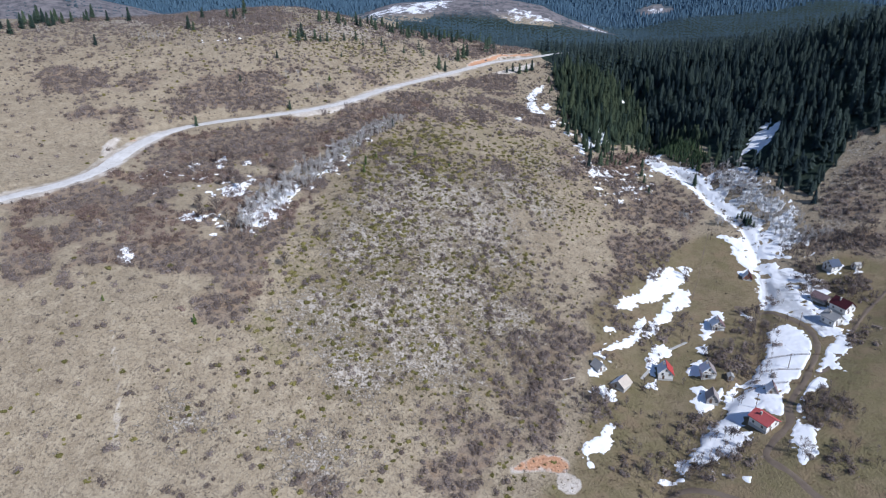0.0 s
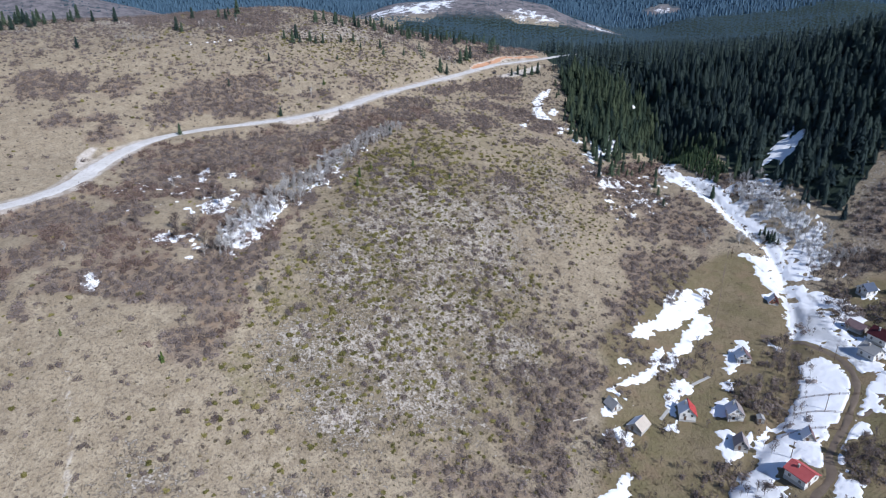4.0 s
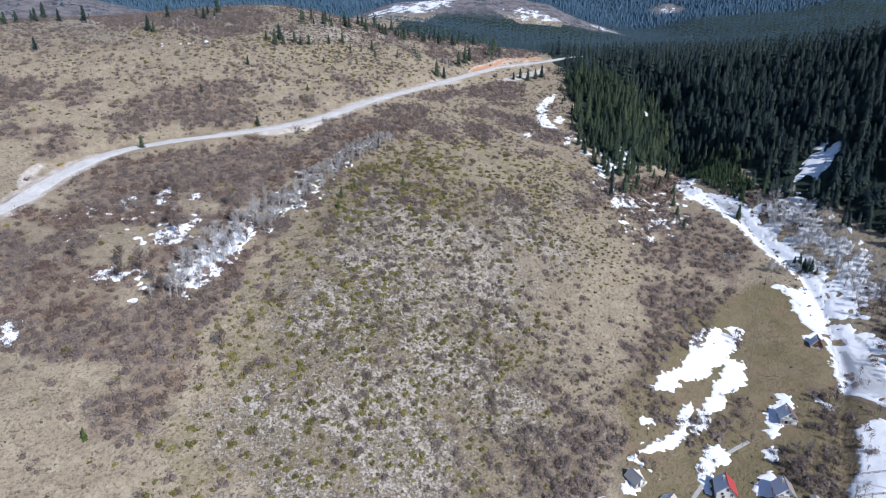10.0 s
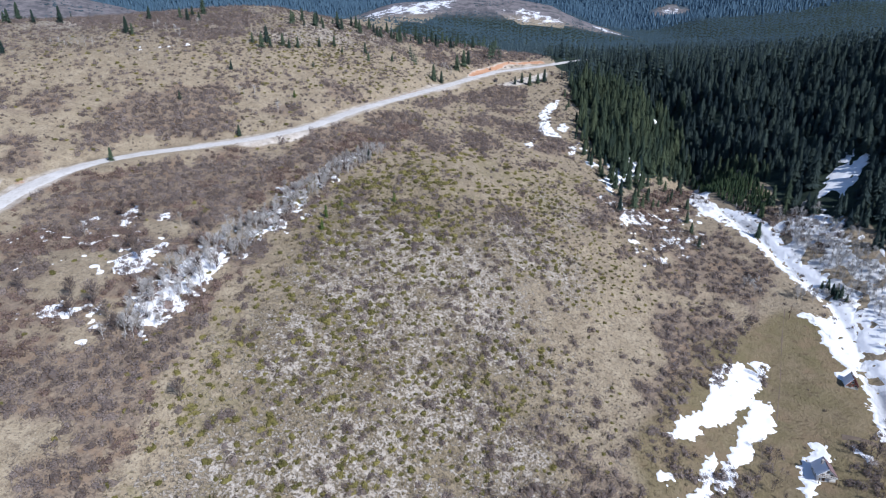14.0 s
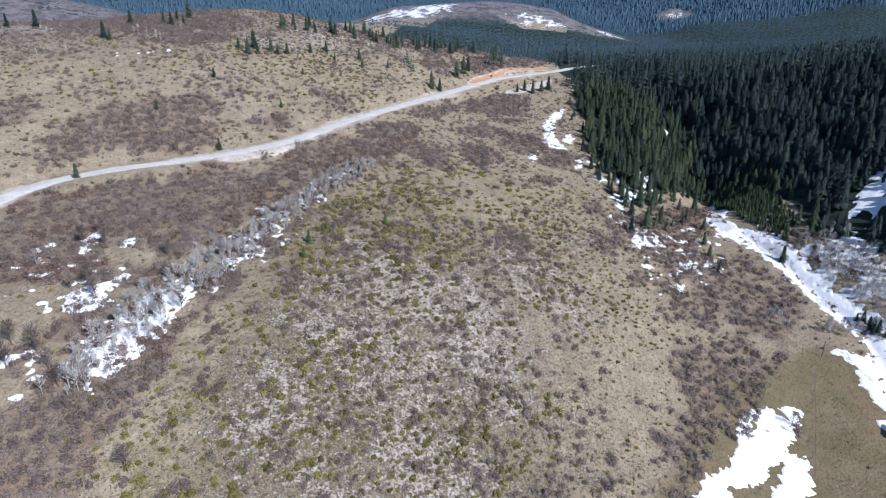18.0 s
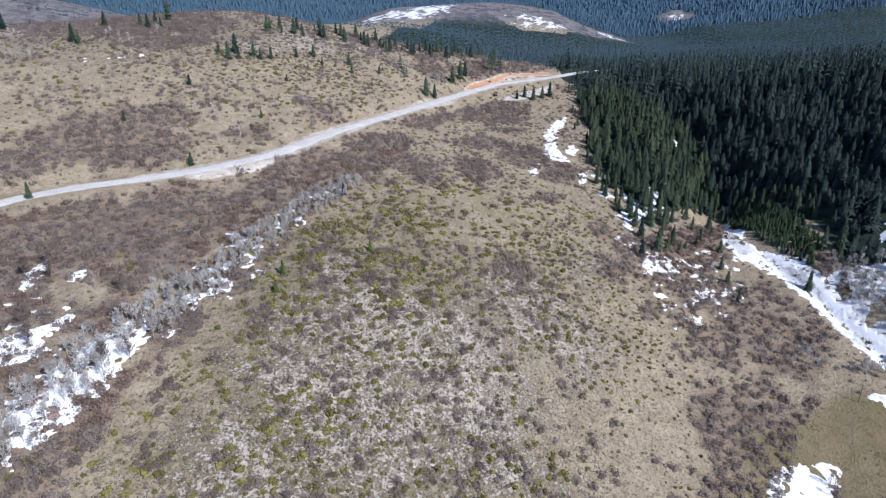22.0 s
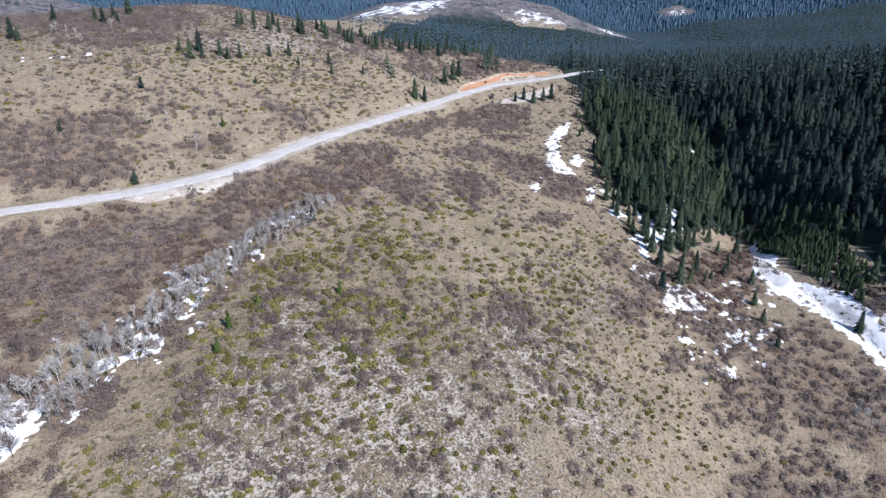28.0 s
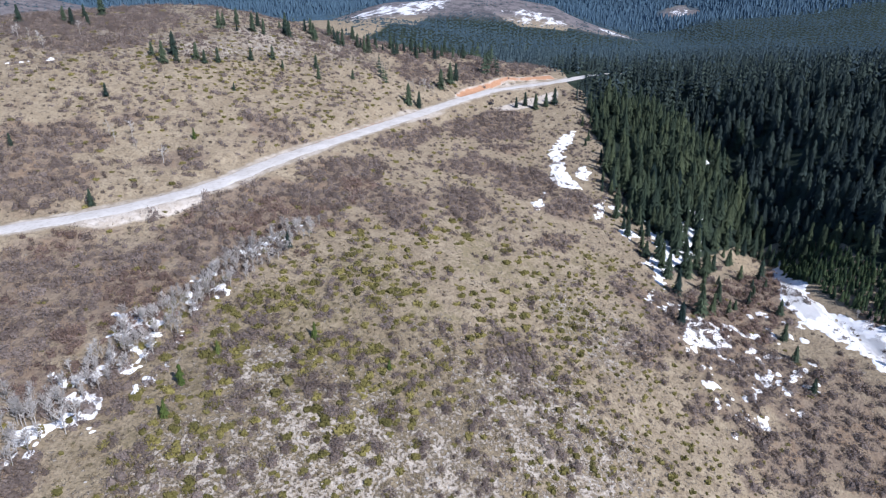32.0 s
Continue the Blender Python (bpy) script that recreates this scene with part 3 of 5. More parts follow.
# towards the forest
STANDS += [[(48, 497), (71, 524), (79, 511), (69, 492), (53, 489)],
           [(64, 480), (82, 503), (95, 498), (85, 477), (71, 472)],
           [(57, 443), (69, 460), (79, 460), (69, 444)],
           [(92, 413), (111, 438), (113, 424), (103, 402), (94, 399)],
           [(103, 358), (109, 356), (109, 347), (103, 349)],
           [(132, 386), (146, 384), (160, 375), (152, 361), (137, 364), (127, 372)],
           [(116, 429), (141, 448), (169, 471), (144, 419), (129, 410), (116, 410)]]
# overgrown yards and hedges in the valley
HEDGES = [[(58, 210), (70, 219), (76, 211), (71, 200), (61, 203)],
          [(142, 198), (157, 204), (158, 190), (147, 181), (138, 186)],
          [(122, 241), (131, 236), (133, 223), (121, 216), (119, 228)],
          [(194, 302), (205, 291), (200, 272), (185, 273)],
          [(129, 172), (149, 166), (146, 161), (132, 164)],
          [(176, 232), (194, 236), (184, 221), (175, 224)],
          [(107, 180), (121, 182), (120, 171), (106, 170)]]
HEDGES += [[(85, 181), (101, 197), (119, 213), (138, 233), (151, 252), (145, 249), (131, 230), (115, 215), (98, 201), (85, 186)],
           [(64, 186), (72, 185), (73, 175), (66, 177)],
           [(94, 254), (107, 262), (107, 246), (95, 233), (92, 240)]]


def stands(x, y, outlines, wig, soft=3.0):
    """How far places lie within any of some outlines, from 0 to 1, with ragged edges."""
    w = np.zeros(np.shape(x))
    for ring in outlines:
        r = np.array(ring)
        k = (x > r[:, 0].min() - 9) & (x < r[:, 0].max() + 9) & (y > r[:, 1].min() - 9) & (y < r[:, 1].max() + 9)
        if k.any():
            w[k] = np.maximum(w[k], smooth(-soft, soft, inside(x[k], y[k], ring) + wig[k]))
    return w


# grassy clearings in the gully
CLEARINGS = [[(-145, 233), (-129, 233), (-111, 229), (-91, 237), (-84, 221), (-95, 218), (-98, 209), (-129, 205)],
             [(-147, 294), (-138, 305), (-114, 301), (-102, 288), (-108, 275), (-127, 276)],
             [(-163, 268), (-146, 266), (-135, 246), (-150, 244)],
             [(-143, 304), (-131, 310), (-112, 302), (-102, 288), (-104, 278), (-116, 274), (-130, 278)],
             [(-179, 338), (-164, 336), (-153, 322), (-165, 316)],
             [(-126, 262), (-114, 270), (-102, 267), (-97, 258), (-117, 255)],
             [(-129, 297), (-114, 303), (-101, 287), (-117, 279)]]


def scrub(x, y):
    """How thick the tall scrub grows, from 0 to 1."""
    wig = 5 * fbm(x, y, 22, 3, 12)
    clump = fbm(x, y, 13, 2, 56)
    w = smooth(-5, 5, inside(x, y, GULLY) + wig) * smooth(-0.8, -0.25, clump)
    w = np.maximum(w, 0.8 * smooth(-7, 9, inside(x, y, BELT) + 2.2 * wig) * smooth(-0.5, 0.15, clump))
    w = np.maximum(w, smooth(-5, 5, inside(x, y, ROADSIDE) + wig) * 0.8 * smooth(0.1, 0.45, fbm(x, y, 19, 2, 57)))
    w = np.maximum(w, smooth(-12, 10, inside(x, y, UPPER) + 2 * wig) * smooth(-0.1, 0.35, fbm(x, y, 17, 2, 58)))
    w = np.maximum(w, 0.8 * smooth(-12, 10, inside(x, y, CROWN) + 2 * wig) * smooth(-0.5, 0.1, clump))
    w = np.maximum(w, 0.8 * smooth(-12, 10, inside(x, y, LEFT_CROWN) + 2 * wig) * smooth(-0.4, 0.2, clump))
    w = w * (1 - blobs(x, y, BARE_GAPS, 1.0))
    return np.maximum(w, stands(x, y, STANDS, 0.6 * wig)) * (1 - 0.9 * stands(x, y, CLEARINGS, 0.8 * wig))


def zones(x, y):
    """How far each kind of cover holds, from 0 to 1, over the plan."""
    wig = 6 * fbm(x, y, 30, 3, 11)
    qx, qy = x + 5 * vnoise(x, y, 11, 14) + 2 * vnoise(x, y, 4, 16), y + 5 * vnoise(x, y, 11, 15) + 2 * vnoise(x, y, 4, 17)
    rock = 0.5 * blobs(qx, qy, OUTCROPS, 1.9) + 0.32 * np.exp(-((x - 5) / 70) ** 4 - ((y - 290) / 115) ** 4) + 0.5 * smooth(108, 136, ground_z(x, y)) * (y < 820) * (x < 30)
    olive = blobs(qx, qy, OLIVES, 2.0)
    thicket = np.maximum(blobs(qx, qy, THICKETS, 1.15), np.maximum(blobs(qx, qy, THICKETS_FAR, 1.15), blobs(qx, qy, THICKETS_HILL, 1.15)))
    thicket = np.maximum(0.75 * thicket * (1 - 0.65 * smooth(415, 450, y)), 0.9 * scrub(x, y))
    field = inside(x, y, [(60, 120), (40, 165), (58, 205), (70, 251), (90, 291), (122, 321), (160, 343), (178, 331), (174, 287), (215, 300), (234, 269), (420, 250), (420, 120)])
    meadow = smooth(-9, 9, field + 1.0 * wig)
    d_road, s_road = to_line(x, y, ROAD)
    earth = 0.52 * smooth(10.5, 6.5, d_road + 0.35 * wig)
    banks = stands(x, y, [[(-99, 413), (-85, 425), (-73, 435), (-63, 443), (-62, 434), (-68, 425), (-77, 418), (-89, 412)],
                          [(-188, 331), (-193, 348), (-192, 362), (-186, 366), (-185, 349), (-183, 332)],
                          [(54, 615), (78, 633), (100, 642), (100, 630), (80, 616), (61, 608)]], 0.4 * wig, 2.0)
    earth = np.maximum(earth, 0.72 * banks)
    verge = stands(x, y, [[(-50, 468), (-34, 485), (-17, 514), (-1, 561), (8, 585), (6, 589), (-7, 562), (-24, 524), (-41, 493), (-52, 478)]], 0.5 * wig, 4.0)
    cut = stands(x, y, [[(30, 627), (48, 650), (67, 666), (100, 676), (104, 669), (70, 658), (50, 642), (35, 623)]], 0.3 * wig, 3.0)
    scrape = 0.75 * smooth(6, 2, 0.5 * wig + to_line(x, y, [(26, 176), (36, 180), (44, 181)])[0])
    track = 0.42 * smooth(2.6, 0.8, to_line(x, y, [(-122, 204), (-114, 187), (-109, 176), (-104, 160)])[0] + 0.15 * wig)
    earth = np.maximum(np.maximum(earth, np.maximum(0.95 * cut, 0.42 * verge)), np.maximum(np.maximum(scrape, track), smooth(6, 3, np.hypot(x - 47, y - 172))))
    rust = np.maximum(np.maximum(0.8 * cut, 0.5 * verge), np.maximum(1.0 * scrape, 0.6 * smooth(9, 3, np.hypot(x + 184, y - 366))))
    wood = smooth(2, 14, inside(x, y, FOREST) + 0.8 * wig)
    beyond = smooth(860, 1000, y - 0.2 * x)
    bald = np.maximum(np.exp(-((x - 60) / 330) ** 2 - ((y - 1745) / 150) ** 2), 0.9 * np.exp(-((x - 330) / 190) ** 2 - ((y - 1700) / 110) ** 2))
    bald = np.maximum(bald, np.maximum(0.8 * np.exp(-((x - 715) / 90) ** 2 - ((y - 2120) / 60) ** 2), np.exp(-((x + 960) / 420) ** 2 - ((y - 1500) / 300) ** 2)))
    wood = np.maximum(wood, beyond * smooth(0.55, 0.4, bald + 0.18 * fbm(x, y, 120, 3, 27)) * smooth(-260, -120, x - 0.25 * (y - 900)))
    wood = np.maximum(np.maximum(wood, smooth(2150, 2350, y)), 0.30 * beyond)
    white = np.clip(blobs(x, y, [(-70, 1690, 75), (-10, 1705, 60), (-150, 1680, 50), (225, 1640, 60), (260, 1625, 40), (420, 1680, 45), (715, 2120, 40)], 1.35)
                    + 0.12 * fbm(x, y, 90, 2, 25), 0, 1) * beyond
    wood = wood * (1 - 0.9 * smooth(0.35, 0.6, white))
    heathy = 0.62 * np.exp(-((x + 2) / 72) ** 4 - ((y - 300) / 130) ** 4) * (1 - 0.8 * blobs(x, y, TAN, 1.0))
    return dict(rock=rock, heathy=heathy, olive=olive, thicket=thicket, meadow=meadow, earth=earth, rust=rust, wood=wood, white=white, heath=beyond * smooth(0.3, 0.6, bald), far_haze=smooth(1900, 2100, y) * (1 - smooth(0.3, 0.6, bald)))


def ground_z(x, y):
    return hills(np.asarray(x, float), np.asarray(y, float))


verts = np.stack([gx, gy, gz], 2).reshape(-1, 3)
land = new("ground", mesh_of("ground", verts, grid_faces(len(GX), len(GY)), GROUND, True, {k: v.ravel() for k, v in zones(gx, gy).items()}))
tagged(land, "dry tan grass hillside with limestone outcrops, valley meadow and distant wooded hills", "ground", kind="structure")
# ---- roads ----
def ribbon(name, line, width, material, label, lift, cross=5, wobble=0.5):
    """A road surface laid on the ground, with ragged edges that dip under it."""
    p = np.array(line)
    d = np.gradient(p, axis=0)
    side = np.stack([d[:, 1], -d[:, 0]], 1) / np.linalg.norm(d, axis=1)[:, None]
    off = np.linspace(-0.5, 0.5, cross) * width
    x = p[:, 0:1] + side[:, 0:1] * off
    y = p[:, 1:2] + side[:, 1:2] * off
    rag = 1 + wobble * vnoise(x, y, 5, 31) * (abs(off) > 0.3 * width) / width * 2
    x, y = p[:, 0:1] + side[:, 0:1] * off * rag, p[:, 1:2] + side[:, 1:2] * off * rag
    z = ground(x, y) + lift - 0.25 * (abs(off) > 0.45 * width)
    ob = new(name, mesh_of(name, np.stack([x, y, z], 2).reshape(-1, 3), grid_faces(cross, len(p)), material, True))
    return tagged(ob, label, name, kind="structure")


ribbon("road", rounded(ROAD[::3], 2.0), 10.0, ROAD_MAT, "pale gravel mountain road cut along the hillside", 0.22, 7, 0.7)
ribbon("lane", rounded(LANE[::2], 1.2), 3.4, LANE_MAT, "muddy brown unpaved lane between snowy meadows", 0.12, 5, 1.0)
ribbon("farm_track", rounded([(77, 165), (87, 167), (95, 164), (103, 158), (111, 148)], 1.5), 3.0, LANE_MAT, "worn earth farm track at the meadow's edge", 0.1, 5, 0.8)
ribbon("hill_track", rounded([(234, 275), (215, 261), (199, 249), (183, 234), (164, 215), (155, 211)], 1.5), 2.6, LANE_MAT, "rutted earth track along the far meadow", 0.1, 5, 0.9)
ribbon("field_path", rounded([(163, 341), (153, 322), (143, 302), (131, 280)], 1.5), 0.9, LANE_MAT, "trodden earth path along a meadow boundary", 0.1, 3, 0.5)

# ---- snow ----
SNOW_LABEL = dict(flecks="scattered flecks of old snow among shrubs", field="bright patch of melting snow on the brown meadow", yard="small melting snow patch beside a cottage", meadow="smooth snow field filling the valley meadow",
                  verge="strip of snow along the lane's edge", stream="long tongue of snow along the stream gully",
                  wood="thin snow cover under bare trees", broken="broken patches of old snow among shrubs", drift="deep leftover snow drift on the hillside")


def pieces(keep):
    """Numbers the joined regions of a true-false grid from 1 up."""
    mark = np.zeros(keep.shape, int)
    n = 0
    for start in zip(*np.nonzero(keep)):
        if mark[start]:
            continue
        n += 1
        todo = [start]
        mark[start] = n
        while todo:
            a, b = todo.pop()
            for q in ((a + 1, b), (a - 1, b), (a, b + 1), (a, b - 1), (a + 1, b + 1), (a - 1, b - 1), (a + 1, b - 1), (a - 1, b + 1)):
                if 0 <= q[0] < keep.shape[0] and 0 <= q[1] < keep.shape[1] and keep[q] and not mark[q]:
                    mark[q] = n
                    todo.append(q)
    return mark, n


def snow_patch(kind, ring):
    r = np.array(ring)
    lo, hi = r.min(0) - 4, r.max(0) + 4
    step = 0.4 if kind in ("yard", "drift", "broken", "flecks") else 0.5
    xs, ys = np.arange(lo[0], hi[0], step), np.arange(lo[1], hi[1], step)
    x, y = np.meshgrid(xs, ys)
    m = inside(x, y, ring) + 1.1 * vnoise(x, y, 5, 41) + 1.1 * vnoise(x + 0.5 * y, y - 0.4 * x, 2.2, 42) + 1.0 * vnoise(x - 0.3 * y, y + 0.5 * x, 1.0, 48)
    if kind == "broken":
        m = m + 2.6 * vnoise(x, y, 4.5, 43) + 1.6 * vnoise(x + 0.4 * y, y - 0.5 * x, 1.8, 49) - 1.4
    if kind == "flecks":
        m = np.minimum(m, 2.8 * vnoise(x, y, 3.4, 43) + 1.6 * vnoise(x, y, 1.4, 49) - 1.7)
    if kind == "wood":
        m = np.minimum(m + 2.0 * vnoise(x, y, 6, 44), 2.2 * fbm(x + 0.6 * y, y - 0.5 * x, 9, 4, 43) + 0.8)
    if kind in ("meadow", "stream", "field", "verge"):
        m = np.minimum(m, 3.0 * vnoise(x, y, 9, 45) + 3.4 * vnoise(x + 0.5 * y, y - 0.4 * x, 2.6, 46) + 3.7)
        m = np.minimum(m, 1.4 * (to_line(x, y, LANE)[0] - 2.1))
    z = ground(x, y) + 0.26 * np.clip(m / 0.9, -1.3, 1.0) + 0.06 * vnoise(x, y, 1.5, 47)
    f = grid_faces(len(xs), len(ys))
    keep = (m.ravel()[f] > -0.5).any(1)
    loose = kind in ("broken", "flecks", "wood")
    mark, n = (keep.astype(int), 1) if loose else pieces(keep.reshape(len(ys) - 1, len(xs) - 1))
    for k in range(1, n + 1):
        own = mark.ravel() == k
        if own.sum() < 24:
            continue
        used, back = np.unique(f[own], return_inverse=True)
        me = mesh_of("snow_patch", np.stack([x, y, z], 2).reshape(-1, 3)[used], back.reshape(-1, 4), SNOW_MAT, True)
        if loose:
            tagged(new("snow_remnants", me), SNOW_LABEL[kind], "snow", kind="stuff")
        else:
            tagged(new("snow_patch", me), SNOW_LABEL[kind], "snow", "snow patches")


snow_patch("wood", [(180, 394), (193, 396), (205, 392), (209, 373), (214, 359), (200, 332), (191, 341), (184, 357), (179, 376)])
snow_patch("wood", [(183, 301), (196, 295), (196, 273), (187, 253), (179, 249), (180, 274)])
snow_patch("meadow", [(153, 246), (163, 249), (167, 241), (165, 231), (156, 218), (149, 211), (141, 206), (136, 200), (132, 192), (130, 191), (127, 196), (123, 196), (116, 190), (111, 194), (119, 209), (125, 213), (135, 220), (141, 226), (145, 229)])
snow_patch("verge", [(182, 235), (178, 233), (167, 225), (160, 217), (151, 208), (143, 202), (137, 193), (132, 184), (128, 176), (126, 167), (134, 172), (137, 179), (139, 183), (136, 185), (140, 194), (145, 201), (154, 202), (156, 205), (156, 211), (161, 212), (165, 209), (167, 216), (175, 223)])
snow_patch("wood", [(94, 183), (110, 199), (118, 196), (117, 186), (110, 177), (99, 175), (93, 178)])
snow_patch("broken", [(98, 189), (109, 198), (115, 199), (114, 192), (111, 183), (105, 177), (100, 176), (95, 178)])
snow_patch("yard", [(89, 181), (96, 181), (89, 175)])
snow_patch("yard", [(80, 173), (89, 173), (88, 171), (82, 172)])
snow_patch("yard", [(107, 167), (111, 168), (108, 165)])
snow_patch("yard", [(104, 209), (112, 213), (114, 211), (119, 214), (117, 209), (110, 203), (105, 202), (105, 207)])
snow_patch("yard", [(93, 236), (100, 244), (109, 243), (106, 237), (98, 235), (95, 226), (92, 231)])
snow_patch("yard", [(108, 227), (117, 232), (114, 223), (109, 223)])
snow_patch("yard", [(91, 223), (95, 224), (93, 219), (89, 220)])
snow_patch("stream", [(179, 309), (186, 306), (186, 292), (180, 275), (179, 264), (178, 243), (175, 237), (169, 240), (167, 253), (164, 262), (159, 266), (166, 270), (167, 278), (165, 280), (168, 287), (174, 304)])
snow_patch("stream", [(165, 337), (172, 336), (172, 324), (176, 317), (175, 306), (171, 299), (168, 318), (169, 325), (170, 333)])
snow_patch("wood", [(182, 343), (192, 343), (212, 330), (212, 320), (203, 305), (191, 301), (187, 308), (179, 313), (182, 330)])
snow_patch("flecks", [(-186, 501), (-174, 508), (-155, 517), (-151, 515), (-172, 504), (-183, 499)])
snow_patch("drift", [(-96, 283), (-91, 287), (-87, 300), (-85, 308), (-82, 314), (-77, 322), (-72, 310), (-75, 295), (-77, 280), (-84, 269), (-88, 270)])
snow_patch("drift", [(-111, 303), (-103, 311), (-98, 320), (-96, 315), (-101, 307), (-94, 299), (-104, 295), (-109, 298)])
snow_patch("drift", [(-122, 331), (-125, 343), (-123, 350), (-118, 340), (-118, 328)])
snow_patch("drift", [(-110, 340), (-108, 344), (-105, 341), (-107, 336)])
snow_patch("drift", [(-138, 332), (-135, 340), (-133, 337), (-135, 330)])
snow_patch("flecks", [(-72, 345), (-66, 361), (-62, 372), (-55, 388), (-47, 401), (-39, 415), (-27, 432), (-27, 429), (-37, 412), (-42, 394), (-47, 376), (-57, 366), (-62, 358), (-67, 339)])
snow_patch("broken", [(-74, 324), (-71, 332), (-63, 339), (-59, 348), (-56, 340), (-62, 330), (-67, 325), (-71, 322)])
snow_patch("broken", [(105, 409), (113, 414), (122, 412), (119, 407), (103, 398)])
snow_patch("broken", [(104, 368), (112, 376), (116, 376), (108, 367)])
snow_patch("broken", [(108, 215), (112, 216), (115, 211), (114, 206), (109, 206), (108, 210)])
snow_patch("broken", [(80, 255), (87, 260), (89, 258), (86, 253), (81, 249)])
snow_patch("stream", [(160, 265), (177, 285), (188, 289), (183, 268), (172, 261)])
snow_patch("field", [(89, 271), (94, 277), (105, 285), (113, 296), (118, 306), (124, 310), (142, 313), (140, 307), (132, 296), (124, 288), (119, 283), (113, 279), (105, 276), (95, 270)])
snow_patch("field", [(119, 281), (128, 291), (134, 291), (127, 275), (118, 269), (108, 257), (100, 250), (97, 251), (101, 258), (109, 267), (115, 274)])
snow_patch("field", [(72, 240), (78, 245), (87, 248), (93, 252), (96, 259), (102, 266), (104, 267), (100, 258), (94, 249), (91, 244), (81, 242), (77, 238), (80, 232), (76, 235)])
snow_patch("yard", [(66, 227), (70, 235), (74, 236), (76, 232), (73, 227)])
snow_patch("yard", [(119, 241), (123, 243), (123, 239), (120, 237)])
snow_patch("yard", [(124, 250), (129, 259), (135, 265), (139, 269), (141, 266), (138, 259), (132, 255), (128, 248), (125, 247)])
snow_patch("yard", [(150, 266), (152, 263), (152, 258), (149, 258), (148, 261)])
snow_patch("field", [(54, 188), (59, 193), (63, 194), (68, 200), (71, 199), (69, 193), (64, 187), (59, 187), (57, 180), (55, 182), (55, 185)])
snow_patch("yard", [(66, 218), (71, 221), (76, 215), (73, 211), (70, 216)])
snow_patch("stream", [(162, 463), (169, 455), (164, 430), (170, 413), (177, 404), (176, 387), (178, 368), (181, 355), (186, 343), (182, 341), (175, 356), (172, 378), (166, 401), (154, 417), (153, 432)])
snow_patch("stream", [(181, 355), (194, 345), (192, 336), (184, 329), (182, 315), (176, 294), (179, 280), (178, 260), (181, 244), (179, 233), (171, 234), (171, 243), (168, 254), (167, 264), (161, 268), (169, 290), (174, 305), (172, 324), (169, 337), (177, 331), (184, 341)])
snow_patch("wood", [(182, 393), (195, 382), (215, 353), (212, 338), (204, 328), (192, 335), (186, 359), (180, 376)])
snow_patch("wood", [(202, 399), (217, 417), (232, 428), (242, 425), (235, 412), (222, 402), (210, 393), (203, 389)])
snow_patch("yard", [(163, 303), (171, 305), (169, 296), (164, 298)])
snow_patch("yard", [(202, 290), (209, 295), (211, 288), (207, 283), (202, 286)])
snow_patch("yard", [(213, 284), (216, 284), (214, 279), (212, 280)])
snow_patch("yard", [(185, 246), (192, 253), (194, 250), (186, 241), (184, 242)])
snow_patch("drift", [(-133, 238), (-134, 245), (-130, 246), (-126, 239), (-128, 235)])
snow_patch("broken", [(-124, 268), (-117, 273), (-102, 280), (-101, 273), (-120, 266)])
snow_patch("drift", [(102, 584), (92, 576), (82, 557), (79, 527), (75, 513), (81, 508), (91, 509), (88, 520), (86, 532), (89, 555), (96, 569)])
snow_patch("drift", [(95, 497), (101, 503), (95, 483), (91, 481)])
snow_patch("drift", [(63, 485), (71, 499), (67, 483), (63, 475)])
snow_patch("stream", [(177, 486), (151, 431), (153, 419), (162, 421), (166, 407), (166, 394), (174, 395), (175, 382), (174, 363), (182, 350), (186, 338), (190, 334), (195, 342), (184, 356), (180, 377), (181, 391), (179, 410), (170, 420), (164, 433), (164, 447), (179, 476)])
snow_patch("broken", [(116, 486), (132, 495), (142, 484), (137, 470), (120, 452), (107, 433), (98, 426), (109, 453)])
snow_patch("wood", [(105, 412), (115, 418), (122, 414), (123, 405), (109, 402), (104, 402)])
snow_patch("flecks", [(-26, 433), (-33, 424), (-39, 414), (-44, 406), (-49, 399), (-52, 391), (-54, 382), (-49, 374), (-45, 378), (-41, 388), (-37, 404), (-29, 421)])
snow_patch("broken", [(-68, 373), (-56, 374), (-51, 371), (-57, 364), (-65, 364)])
snow_patch("broken", [(-69, 345), (-63, 352), (-60, 355), (-59, 350), (-63, 343)])
snow_patch("broken", [(-61, 343), (-56, 341), (-53, 335), (-61, 331), (-68, 327), (-70, 331)])
snow_patch("broken", [(101, 434), (105, 437), (104, 430), (101, 430)])
snow_patch("broken", [(104, 408), (111, 415), (116, 414), (116, 409), (108, 404)])
snow_patch("broken", [(106, 373), (112, 377), (111, 373), (105, 366)])
snow_patch("broken", [(103, 386), (109, 391), (110, 386), (105, 384)])
snow_patch("broken", [(126, 393), (131, 396), (129, 389), (124, 388)])
snow_patch("broken", [(-125, 270), (-115, 276), (-104, 275), (-103, 271), (-122, 266)])

# ---- plants ----
def scatter(spacing, lo, hi, want, seed):
    """Jittered points of a plan rectangle, kept by chance where want(x, y) is high."""
    g = np.random.default_rng(seed)
    x, y = np.meshgrid(np.arange(lo[0], hi[0], spacing), np.arange(lo[1], hi[1], spacing))
    x, y = (x + g.uniform(-0.5, 0.5, x.shape) * spacing).ravel(), (y + g.uniform(-0.5, 0.5, y.shape) * spacing).ravel()
    k = g.random(len(x)) < want(x, y)
    return x[k], y[k]


